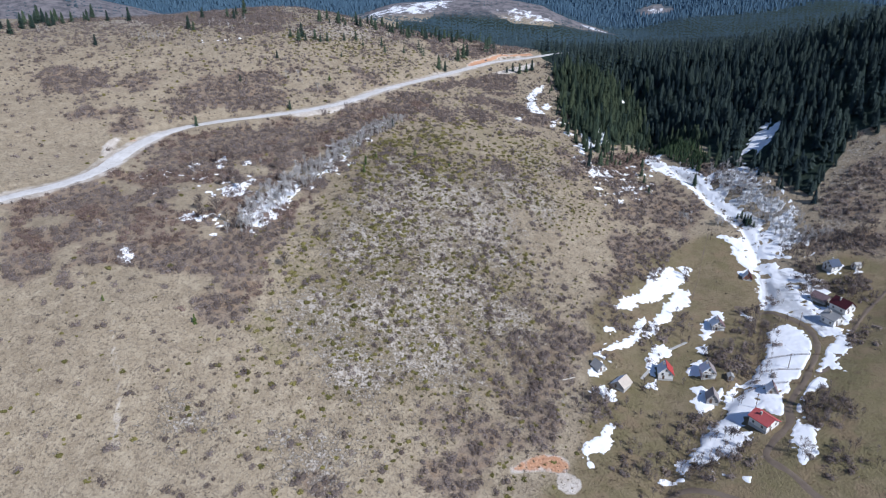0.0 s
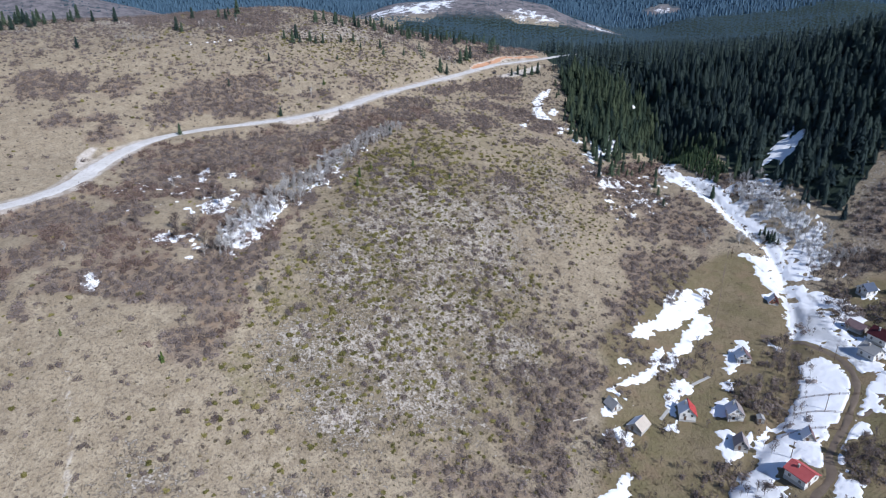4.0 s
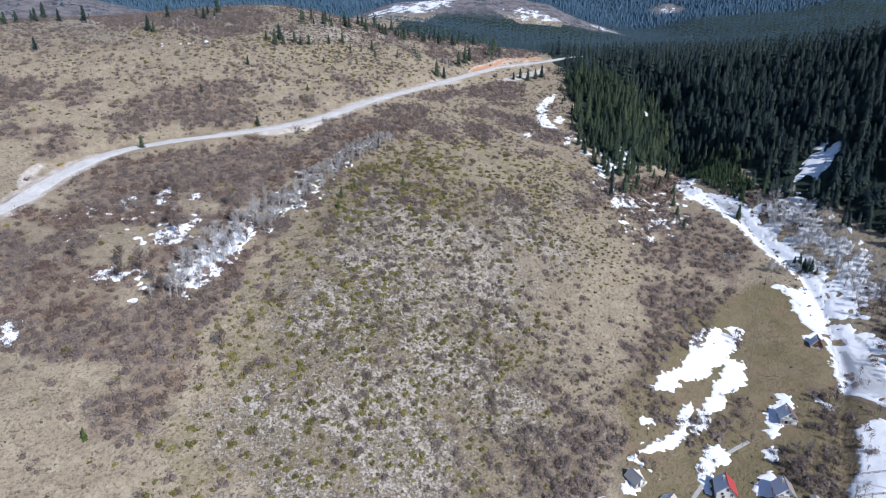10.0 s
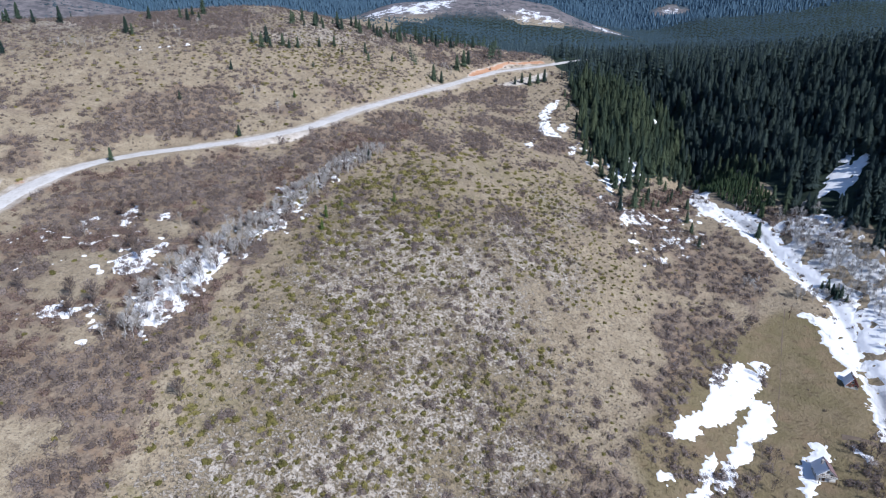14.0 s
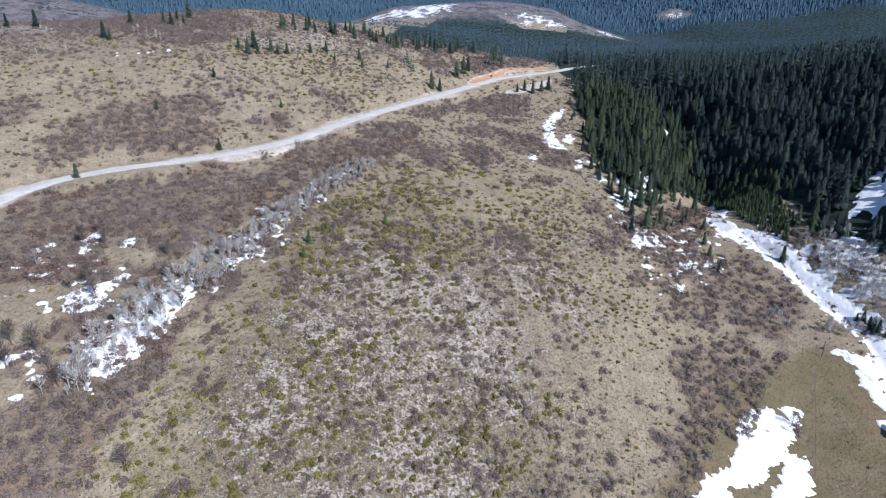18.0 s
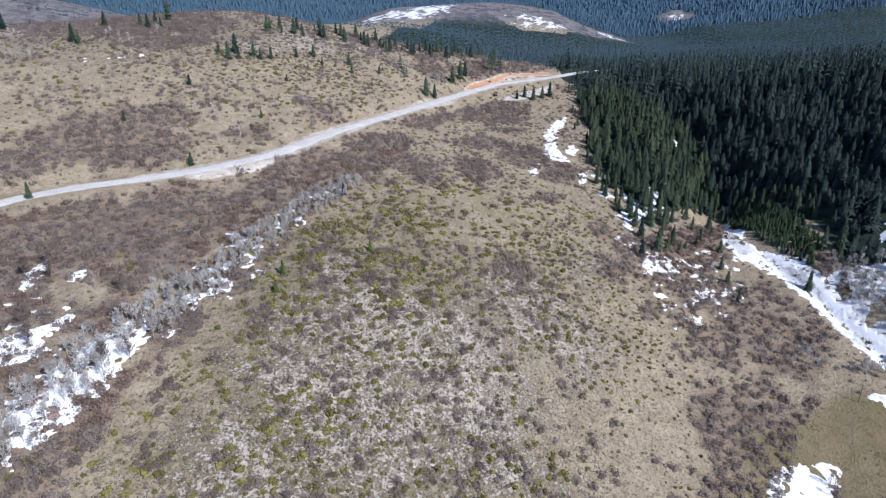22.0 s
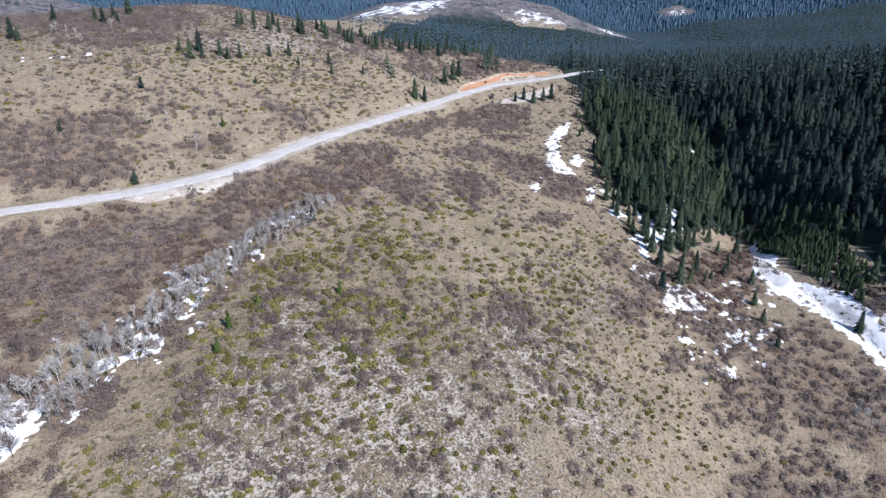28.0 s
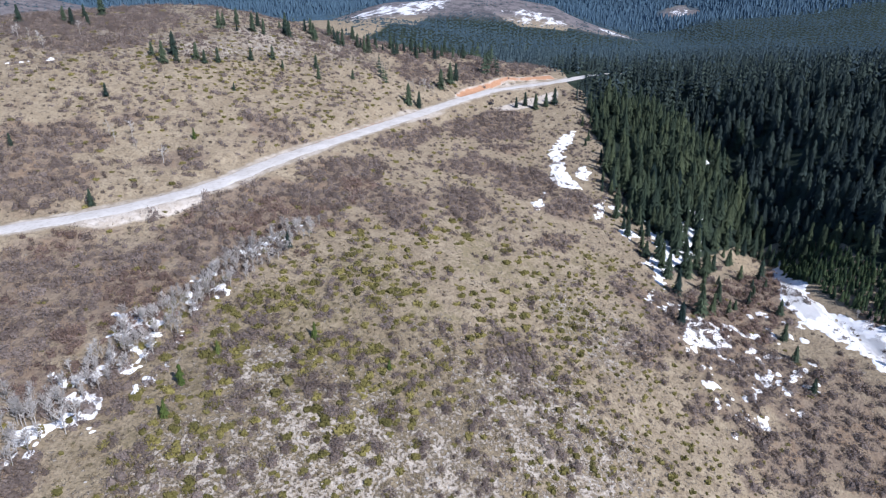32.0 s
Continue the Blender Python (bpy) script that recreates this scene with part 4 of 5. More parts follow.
def rows_of(x, y, size, tall, seed):
    g = np.random.default_rng(seed)
    n = len(x)
    return np.stack([x, y, ground(x, y) - 0.03, g.uniform(*size, n), g.uniform(*tall, n), g.uniform(0, 6.28, n)], 1)


def clear_of_ways(x, y):
    """0 on roads, snow-free yards and the stream bed, else 1."""
    k = (to_line(x, y, ROAD)[0] > 8.5) & (to_line(x, y, LANE)[0] > 3.0)
    for cx, cy in YARDS:
        k &= np.hypot(x - cx, y - cy) > 8
    return k


YARDS = [(99, 225), (115, 221), (79, 219), (122, 188), (133, 254), (166, 295), (205, 287), (189, 252), (179, 243), (134, 204), (112, 208), (71, 230)]


def plant_things(shapes, rows, name, material, label, category, group):
    """Plants as things of their own that share a few meshes."""
    meshes = [mesh_of(name, v, f, material) for v, f in shapes]
    for i, (x, y, z, size, tall, turn) in enumerate(rows):
        ob = new(name, meshes[i % len(meshes)])
        ob.matrix_world = Matrix.LocRotScale((x, y, z), Euler((0, 0, turn)), (size, size, size * tall))
        tagged(ob, label, category, group)


def split_nearest(rows, n, x0, y0):
    """The n rows nearest to a place of the plan, and the rest."""
    order = np.argsort(np.hypot(rows[:, 0] - x0, rows[:, 1] - y0))
    return rows[order[:n]], rows[order[n:]]


SHRUBS = [shrub_shape(s, 120) for s in range(6)]
LIGHT_SHRUBS = [shrub_shape(s, 30, 1, 1.6, 1) for s in range(10, 18)]
JUNIPERS = [juniper_shape(s) for s in range(20, 26)]
SPRUCES_FINE = [spruce_shape(s, 10 + s % 4, 9, 0.27 + 0.015 * (s % 5)) for s in range(40, 49)]
SPRUCES = [spruce_shape(s, 9, 8, 0.28) for s in range(50, 56)]
SPRUCES_FAR = [spruce_shape(s, 5, 4, 0.29) for s in range(60, 64)]
BARE_TREES = [bare_tree_shape(s) for s in range(70, 75)]
STONES = [stone_shape(s) for s in range(80, 85)]


def growable(x, y, z):
    return (1 - z["wood"]) * (1 - 0.8 * z["earth"]) * clear_of_ways(x, y)


# overgrown corners of the village and the stream's banks
YARD_BUSHES = [(144, 188, 6), (66, 213, 5), (59, 210, 4), (75, 212, 4), (84, 203, 3), (88, 201, 3), (72, 186, 4), (77, 177, 5), (93, 173, 5), (99, 172, 5), (150, 195, 5), (145, 189, 6), (150, 185, 6), (130, 173, 4), (143, 167, 8), (125, 234, 4)]
YARD_BUSHES += [(128, 223, 4), (125, 229, 4), (131, 236, 4), (110, 254, 4), (106, 250, 4), (146, 244, 4), (145, 235, 4), (91, 218, 3), (102, 219, 3), (103, 191, 5), (112, 186, 5), (116, 182, 4), (127, 177, 3), (146, 254, 4), (151, 263, 4), (155, 264, 4)]
YARD_BUSHES += [(155, 256, 4), (164, 254, 3), (143, 250, 5), (205, 270, 6), (200, 263, 6), (203, 259, 6), (184, 277, 5), (190, 282, 6), (197, 288, 5), (220, 304, 7), (227, 303, 7), (233, 304, 6), (156, 356, 5), (121, 264, 4), (118, 256, 4), (188, 236, 5)]
YARD_BUSHES += [(172, 348, 4), (177, 346, 4), (188, 345, 5), (183, 267, 4), (213, 279, 4), (105, 175, 5), (89, 191, 3), (75, 236, 4), (137, 302, 3), (114, 247, 3), (199, 299, 7), (211, 313, 8), (195, 312, 7), (235, 290, 7), (251, 302, 9)]


def thicket_want(x, y):
    z = zones(x, y)
    w = smooth(0.2, 0.55, z["thicket"] + 0.2 * fbm(x, y, 7, 2, 53))
    w = np.maximum(w, stands(x, y, HEDGES, 2 * vnoise(x, y, 5, 55), 2.0))
    return np.maximum(0.92 * w, np.maximum(0.35 * smooth(0.3, 0.6, blobs(x, y, YARD_BUSHES, 1.1)), 0.55 * np.exp(-(to_line(x, y, STREAM)[0] / 4.5) ** 2) * (y < 275) * (y > 165))) * growable(x, y, z) * (to_line(x, y, STREAM)[0] > 1.5)


def shrub_want(x, y):
    z = zones(x, y)
    w = 0.14 + 0.16 * smooth(425, 470, y - 0.4 * x) + 0.66 * smooth(-0.1, 0.4, fbm(x, y, 11, 2, 51)) + 0.26 * smooth(0.1, 0.5, z["rock"])
    w = w + 0.3 * smooth(60, 105, x) * (y > 325) * (y < 455) + 0.3 * smooth(400, 460, y - 0.3 * x)
    w = w * (1 - 0.85 * blobs(x, y, TAN, 1.2)) * (1 - 0.95 * z["meadow"])
    return w * growable(x, y, z) * (0.55 + 0.45 * smooth(-0.4, 0.4, fbm(x, y, 60, 2, 54))) * (0.45 + 0.55 * smooth(215, 260, y + 0.5 * x))


def juniper_want(x, y):
    z = zones(x, y)
    stony = np.exp(-((x - 2) / 66) ** 4 - ((y - 305) / 125) ** 4)
    w = 0.05 + 0.34 * np.clip(z["olive"], 0, 1) * smooth(-0.5, 0.2, fbm(x, y, 8, 2, 61)) + 0.06 * (y > 420) + 0.62 * stony * smooth(-0.9, 0.1, fbm(x, y, 9, 2, 62)) + 0.5 * np.exp(-((x + 70) / 45) ** 2 - ((y - 545) / 40) ** 2)
    w = w + 0.8 * np.exp(-((x - 82) / 34) ** 2 - ((y - 380) / 55) ** 2)
    return w * (1 - z["meadow"]) * (1 - z["wood"]) * (1 - 0.8 * z["thicket"]) * clear_of_ways(x, y) * (1 - 0.8 * blobs(x, y, TAN, 1.0))


sx, sy = scatter(3.1, (-330, 140), (330, 780), thicket_want, 101)
tall = rows_of(sx, sy, (1.5, 3.7), (0.7, 1.1), 102)
sx, sy = scatter(3.2, (-330, 140), (330, 800), shrub_want, 103)
small = rows_of(sx, sy, (0.4, 1.5), (0.7, 1.05), 104)
small[:, 3] *= (1 + 0.85 * np.exp(-((sx - 2) / 66) ** 4 - ((sy - 300) / 125) ** 4)) * (1 + 0.7 * smooth(425, 470, sy - 0.4 * sx)) * 0.75 + 0.85 * smooth(-0.2, 0.5, fbm(sx, sy, 14, 2, 64))
sx, sy = scatter(6.5, (-330, 140), (120, 640), lambda x, y: (0.30 + 0.55 * np.exp(-((x - 2) / 70) ** 4 - ((y - 300) / 125) ** 4)) * growable(x, y, zones(x, y)) * (1 - zones(x, y)["meadow"]), 105)
lone = rows_of(sx, sy, (1.1, 3.0), (0.7, 1.05), 106)
# loose clumps of taller bushes over the stony hill
cx, cy = scatter(11, (-60, 235), (70, 400), lambda x, y: 0.75 * growable(x, y, zones(x, y)) * (1 - zones(x, y)["meadow"]), 107)
cx, cy = np.repeat(cx, 4), np.repeat(cy, 4)
clump = rows_of(cx + 3.0 * vnoise(cx * 7 + np.arange(len(cx)) * 31, cy, 5, 108), cy + 3.0 * vnoise(cx, cy * 7 + np.arange(len(cx)) * 37, 5, 109), (1.5, 2.5), (0.75, 1.1), 110)
near, rest = split_nearest(np.concatenate([tall, small, lone, clump]), 290, 0, 345)
big, rest = rest[rest[:, 3] > 1.6], rest[rest[:, 3] <= 1.6]
russet = ((inside(big[:, 0], big[:, 1], GULLY) > -4) & (fbm(big[:, 0], big[:, 1], 15, 2, 59) > 0.12)) | (inside(big[:, 0], big[:, 1], STANDS[-1]) > -2)
HAZELS = [shrub_shape(s, 64, 2, 1.2) for s in range(30, 37)]
tagged(new("hazel_thicket", strewn(HAZELS, big[~russet], "hazel_thicket", BARE)), "tall leafless purple-grey hazel thickets on the slopes", "shrubs", kind="stuff")
tagged(new("russet_thicket", strewn(HAZELS, big[russet], "russet_thicket", RUSSET)), "leafless russet-brown scrub in the gully under the road", "shrubs", kind="stuff")
plant_things(SHRUBS, near, "bare_shrub", BARE, "leafless grey-brown shrub on the dry slope", "shrub", "bare shrubs on the hill")
tagged(new("shrub_thicket", strewn(LIGHT_SHRUBS, rest, "shrub_thicket", DARK_TWIGS)), "leafless grey-brown scrub spread over the hillsides", "shrubs", kind="stuff")

jx, jy = scatter(2.8, (-230, 150), (150, 640), juniper_want, 111)
junipers = rows_of(jx, jy, (0.6, 1.5), (0.6, 1.1), 112)
junipers[:, 3] *= (0.95 + 0.35 * np.clip(zones(jx, jy)["olive"] + 0.5 * fbm(jx, jy, 20, 2, 63), 0, 1)) * (1 - 0.3 * smooth(40, 75, jx)) * (1.12 + 0.2 * smooth(300, 340, jy))
near, rest = split_nearest(junipers, 280, 0, 345)
plant_things(JUNIPERS, near, "juniper_bush", JUNIPER, "low olive-green juniper bush on stony ground", "bush", "juniper bushes on the hill")
tagged(new("juniper_scrub", strewn(JUNIPERS, rest, "juniper_scrub", JUNIPER)), "olive-green juniper scrub dotted over the hill", "bushes", kind="stuff")

tx, ty = scatter(1.7, (-110, 170), (110, 450), lambda x, y: 0.85 * zones(x, y)["heathy"] * smooth(-0.7, 0.3, fbm(x, y, 7, 2, 67)) * clear_of_ways(x, y), 127)
tagged(new("heath_growth", strewn(LIGHT_SHRUBS, rows_of(tx, ty, (0.5, 1.25), (0.6, 1.0), 128), "heath_growth", HEATH_TWIGS)), "low brown-olive heath growing between limestone slabs", "heath", kind="stuff")

tx, ty = scatter(1.9, (-130, 170), (120, 430), lambda x, y: 0.9 * np.clip(zones(x, y)["rock"] - 0.2, 0, 1) * (1 - zones(x, y)["meadow"]), 121)
tagged(new("limestone_rubble", strewn(STONES, rows_of(tx, ty, (0.12, 0.5), (0.7, 1.3), 122), "limestone_rubble", LIMESTONE)), "pale limestone rubble lying in the dry grass", "stones", kind="stuff")

tx, ty = scatter(2.5, (-140, 160), (120, 470), lambda x, y: (0.16 + 0.55 * smooth(20, 60, x)) * smooth(-0.6, 0.2, fbm(x, y, 25, 2, 66)) * (1 - zones(x, y)["meadow"]) * (1 - zones(x, y)["wood"]) * (1 - zones(x, y)["thicket"]) * clear_of_ways(x, y), 125)
tagged(new("heather_tufts", strewn([juniper_shape(s, 4, 1) for s in range(160, 164)], rows_of(tx, ty, (0.28, 0.85), (0.6, 1.1), 126), "heather_tufts", DARK_TUFT)), "small dark heather tufts dotted over the dry slope", "tufts", kind="stuff")

# forest
GLADES = [(142, 494, 6), (172, 561, 7), (165, 580, 6), (181, 547, 5), (122, 528, 4), (157, 632, 5), (192, 505, 5), (132, 478, 5), (170, 716, 16), (150, 704, 9)]
def forest_want(x, y):
    d = inside(x, y, FOREST)
    gap = inside(x, y, [(199, 390), (203, 408), (224, 422), (235, 422), (233, 409), (216, 390), (202, 384)])
    thin = smooth(-2, 12, d + 4 * fbm(x, y, 20, 2, 71))
    mixed = 0.3 * (inside(x, y, [(100, 486), (104, 441), (114, 425), (128, 421), (150, 441), (167, 463), (160, 480)]) > 0)
    for cx, cy, r in GLADES:
        gap = np.maximum(gap, r - np.hypot(x - cx, y - cy))
    return np.maximum(0.86 * thin, mixed) * (gap < 0) * (to_line(x, y, ROAD)[0] > 9) * (0.75 + 0.25 * smooth(-0.4, 0.0, fbm(x, y, 25, 2, 72)))


fx, fy = scatter(4.3, (90, 320), (520, 960), forest_want, 131)
trees = rows_of(fx, fy, (6.0, 14.5), (0.9, 1.35), 132)
edge = inside(trees[:, 0], trees[:, 1], FOREST)
trees[:, 3] *= 0.66 + 0.34 * smooth(0, 22, edge)
near, rest = split_nearest(trees, 180, 125, 440)
fine, rest = split_nearest(rest, 1600, 150, 440)


def spruce_tree(shape, row, needles, label, group):
    x, y, z, size, tall, turn = row
    root = new("spruce_tree")
    root.matrix_world = Matrix.LocRotScale((x, y, z), Euler((0, 0, turn)), (size, size, size * tall))
    for name, me in (("trunk", TRUNK_MESH), ("crown", shape)):
        ob = new(name, me)
        ob.parent = root
    return tagged(root, label, "tree", group)


s = Tris(1)
s.blade((0, 0, -0.03), (0, 0, 0.95), 0.016)
TRUNK_MESH = mesh_of("trunk", *s.done(), TRUNK)
CROWNS = [mesh_of("crown", v, f, LIT_SPRUCE) for v, f in SPRUCES_FINE[:6]]
WIDE_CROWNS = [mesh_of("crown", v, f, NEEDLES) for v, f in [spruce_shape(s, 13, 13, 0.29) for s in range(95, 99)]]
YOUNG_CROWNS = [mesh_of("crown", v, f, YOUNG) for v, f in [spruce_shape(s, 10, 10, 0.27) for s in range(90, 94)]]
for i, row in enumerate(near):
    spruce_tree((CROWNS + WIDE_CROWNS)[i % 10], row, NEEDLES, "tall dark green spruce at the forest's edge", "spruces of the forest edge")
# sunlit needle colour west of the ravine, shaded needle colour east of it
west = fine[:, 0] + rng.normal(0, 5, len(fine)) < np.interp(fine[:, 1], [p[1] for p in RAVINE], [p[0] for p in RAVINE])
tagged(new("spruce_forest", strewn(SPRUCES_FINE, fine[west], "spruce_forest", LIT_SPRUCE)), "green spruce forest west of the ravine, painted in sunlit tones", "forest", kind="stuff")
tagged(new("spruce_forest", strewn(SPRUCES_FINE, fine[~west], "spruce_forest", SHADED_SPRUCE)), "dense spruce forest on the steep slope, painted dark as shaded", "forest", kind="stuff")
# trees at the back get paler, bluer needles with the air's haze painted in
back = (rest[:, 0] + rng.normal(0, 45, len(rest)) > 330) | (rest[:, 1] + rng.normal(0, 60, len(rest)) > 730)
tagged(new("spruce_forest", strewn(SPRUCES_FAR, rest[~back], "spruce_forest", SHADED_SPRUCE)), "dense dark spruce forest rising over the far slope", "forest", kind="stuff")
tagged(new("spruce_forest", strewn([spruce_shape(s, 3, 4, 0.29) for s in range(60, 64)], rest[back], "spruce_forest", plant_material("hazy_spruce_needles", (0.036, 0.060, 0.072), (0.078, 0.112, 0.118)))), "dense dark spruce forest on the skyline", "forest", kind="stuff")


def far_want(x, y):
    z = zones(x, y)
    return np.maximum((0.03 + 0.35 * smooth(0.15, 0.5, fbm(x, y, 70, 3, 79))) * (z["white"] < 0.3), 0.95 * smooth(0.45, 0.7, z["wood"] + 0.1 * fbm(x, y, 90, 3, 75)) * (1 - z["heath"])) * (y > 800)


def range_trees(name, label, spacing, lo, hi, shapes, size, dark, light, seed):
    """A belt of the wooded country beyond, its needles painted bluer with distance as haze."""
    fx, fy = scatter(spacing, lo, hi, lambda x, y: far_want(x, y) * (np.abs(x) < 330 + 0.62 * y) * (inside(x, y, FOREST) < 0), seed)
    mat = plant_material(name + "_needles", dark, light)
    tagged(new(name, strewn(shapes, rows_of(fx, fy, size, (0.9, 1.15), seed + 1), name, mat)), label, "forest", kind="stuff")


def spire_shape(seed):
    """A far conifer: a ragged four-sided point."""
    s = Tris(seed)
    q = [Vector((math.cos(a), math.sin(a), 0)) * s.r.uniform(0.2, 0.33) for a in (0.3, 1.9, 3.4, 5.0)]
    for i in range(4):
        s.tri(q[i], q[(i + 1) % 4], (0, 0, 1))
    return s.done()


SPIRES = [spire_shape(s) for s in range(65, 70)]
MIDDLE = [spruce_shape(s, 2, 4, 0.3) for s in range(65, 69)]
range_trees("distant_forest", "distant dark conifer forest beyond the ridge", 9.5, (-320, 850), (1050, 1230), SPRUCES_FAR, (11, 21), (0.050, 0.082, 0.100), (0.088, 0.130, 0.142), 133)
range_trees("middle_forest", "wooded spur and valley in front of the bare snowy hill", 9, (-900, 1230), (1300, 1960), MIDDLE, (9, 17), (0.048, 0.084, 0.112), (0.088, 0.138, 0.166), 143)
range_trees("far_forest", "far conifer forest on the mountain slopes, tinted with painted blue haze", 10.5, (-1900, 1960), (2300, 2900), SPIRES, (10, 19), (0.066, 0.120, 0.178), (0.098, 0.166, 0.228), 145)
# wood behind the crest of the bare hill
fx, fy = scatter(7, (-620, 600), (60, 900), lambda x, y: 0.6 * smooth(0.0, 0.35, fbm(x, y, 110, 2, 77) + 0.006 * (y - 760 + 0.25 * x)) * (to_line(x, y, ROAD)[0] > 12), 135)
tagged(new("crest_wood", strewn(SPRUCES_FAR, rows_of(fx, fy, (7, 16), (0.9, 1.1), 136), "crest_wood", NEEDLES)), "scattered conifers along the hill's crest", "forest", kind="stuff")

LONE = [(-322, 513, 11), (-319, 523, 10), (-311, 537, 11), (-313, 506, 9), (-311, 532, 10), (-300, 540, 9), (-291, 548, 10), (-278, 555, 9), (-152, 390, 7), (-101, 429, 6.5), (-71, 576, 8), (-64, 568, 5), (-121, 540, 7), (-113, 533, 11), (-113, 547, 12), (-108, 537, 7)]
LONE += [(-102, 547, 9), (-97, 544, 7), (-92, 549, 8), (-194, 522, 8), (-177, 575, 9), (-169, 576, 7), (-122, 492, 6), (-140, 452, 5), (-77, 523, 4), (-45, 569, 7), (-29, 588, 6), (-29, 649, 9), (-34, 654, 8), (-80, 566, 7), (-49, 584, 8), (-250, 475, 8)]
LONE += [(-312, 478, 11), (-313, 494, 12), (-307, 498, 10), (-302, 517, 9), (-325, 487, 12), (-29, 413, 6), (3, 587, 13), (9, 591, 10), (22, 626, 13), (28, 638, 14), (32, 646, 12)]
LONE += [(-320, 523, 8), (-324, 535, 13), (-315, 526, 12), (-302, 510, 11), (-313, 541, 10), (-302, 530, 9), (-293, 547, 8), (-299, 572, 13), (-263, 562, 12), (-199, 525, 11), (-204, 573, 10), (-185, 582, 9), (-181, 596, 8), (-177, 608, 13)]
CREST = [(-108 + 2.9 * k + 4 * math.sin(3.7 * k), 612 + 1.9 * k + 13 * math.sin(5.1 * k), 8 + 3.5 * math.sin(2.3 * k)) for k in range(52)]
for i, (x, y, h) in enumerate(CREST + LONE):
    spruce_tree(WIDE_CROWNS[i % 4], (x, y, ground(x, y) - 0.05, h, 1.0, i * 1.3), NEEDLES, "lone dark spruce on the dry hillside", "lone spruces on the hills")
for i, (x, y, h) in enumerate([(-93, 208, 4.5), (-41, 349, 6), (-41, 339, 5), (-13, 371, 5), (8, 363, 3.5), (-129, 213, 3), (-80, 475, 5), (-36, 361, 4)]):
    spruce_tree(YOUNG_CROWNS[i % 4], (x, y, ground(x, y) - 0.05, h, 1.0, i * 1.3), YOUNG, "small light green young spruce among shrubs", "young spruces on the hill")
for i, (x, y, h) in enumerate([(184, 351, 4), (185, 348, 5), (186, 346, 6), (188, 346, 5), (188, 343, 6), (189, 340, 4), (186, 343, 5), (173, 393, 9), (186, 350, 5), (116, 421, 12), (106, 413, 9), (143, 412, 7), (142, 402, 6), (141, 388, 6), (147, 424, 7), (111, 455, 11), (120, 445, 9), (102, 469, 8), (126, 452, 10), (76, 621, 9), (82, 616, 10), (89, 619, 9), (95, 622, 11), (70, 618, 7)]):
    spruce_tree(WIDE_CROWNS[i % 4], (x, y, ground(x, y) - 0.05, h, 1.0, i * 1.7), NEEDLES, "dark spruce standing among bare shrubs", "spruces beside the gully")


for kind, ring in (("flecks", [(-103, 260), (-97, 289), (-90, 309), (-78, 328), (-66, 351), (-61, 368), (-46, 367), (-48, 344), (-60, 321), (-71, 302), (-77, 282), (-83, 260)]),
                   ("flecks", [(93, 442), (118, 429), (151, 426), (153, 407), (139, 377), (112, 367), (104, 385), (104, 401), (96, 421)]),
                   ("flecks", [(-163, 322), (-122, 335), (-92, 323), (-94, 295), (-141, 293)]), ("flecks", [(85, 176), (108, 192), (117, 186), (102, 170)])):
    snow_patch(kind, ring)
for ring in ([(138, 492), (142, 499), (147, 495), (143, 489)], [(166, 558), (172, 568), (178, 562), (172, 555)], [(161, 577), (166, 584), (170, 578)], [(128, 478), (133, 483), (136, 477)],
             [(142, 696), (156, 708), (176, 722), (182, 716), (164, 708), (150, 698)], [(99, 472), (104, 479), (107, 470), (102, 464)], [(104, 449), (109, 456), (112, 450)], [(89, 524), (97, 538), (100, 529), (93, 516)], [(98, 493), (103, 498), (104, 492)]):
    snow_patch("drift", ring)

# young conifers beside the stream
yx, yy = scatter(1.9, (150, 390), (206, 500), lambda x, y: 0.9 * (inside(x, y, [(176, 486), (190, 474), (190, 438), (190, 420), (180, 402), (175, 416), (169, 432), (166, 446)]) > 0) * (to_line(x, y, STREAM)[0] > 3), 137)
tagged(new("young_conifers", strewn(SPRUCES, rows_of(yx, yy, (3.0, 5.2), (0.9, 1.2), 138), "young_conifers", PLANTATION)), "dense young green conifers beside the snowy gully", "trees", kind="stuff")


# bare trees
def bare_want(x, y):
    d = to_line(x, y, STREAM)[0]
    w = 0.5 * np.exp(-(d / 4) ** 2) * (y < 275)
    w = np.maximum(w, 1.0 * (inside(x, y, [(184, 400), (204, 384), (213, 345), (213, 322), (200, 297), (194, 303), (195, 335), (190, 352), (184, 376)]) > 0))
    w = np.maximum(w, 0.5 * (inside(x, y, [(166, 428), (181, 401), (201, 399), (204, 375), (187, 382), (179, 407)]) > 0))
    strip = -0.5 + to_line(x, y, [(-89, 270), (-81, 304), (-66, 335), (-53, 374), (-41, 398), (-26, 424)])[0]
    w = np.maximum(w, (0.72 + 0.28 * smooth(325, 350, y)) * np.exp(-(strip / (6.8 - 1.8 * smooth(320, 400, y))) ** 4))
    for cx, cy, r in YARD_BUSHES:
        w = np.maximum(w, 0.5 * (np.hypot(x - cx, y - cy) < 1.1 * r))
    return w * clear_of_ways(x, y)


bx, by = scatter(2.4, (-110, 150), (240, 470), bare_want, 141)
bare = rows_of(bx, by, (2.8, 6.2), (0.9, 1.2), 142)
bare[:, 3] *= 1 + 0.25 * (by < 338) * (bx < 0)
near, rest = split_nearest(bare, 120, -45, 385)
meshes = [mesh_of("bare_tree", v, f, BARK) for v, f in BARE_TREES]
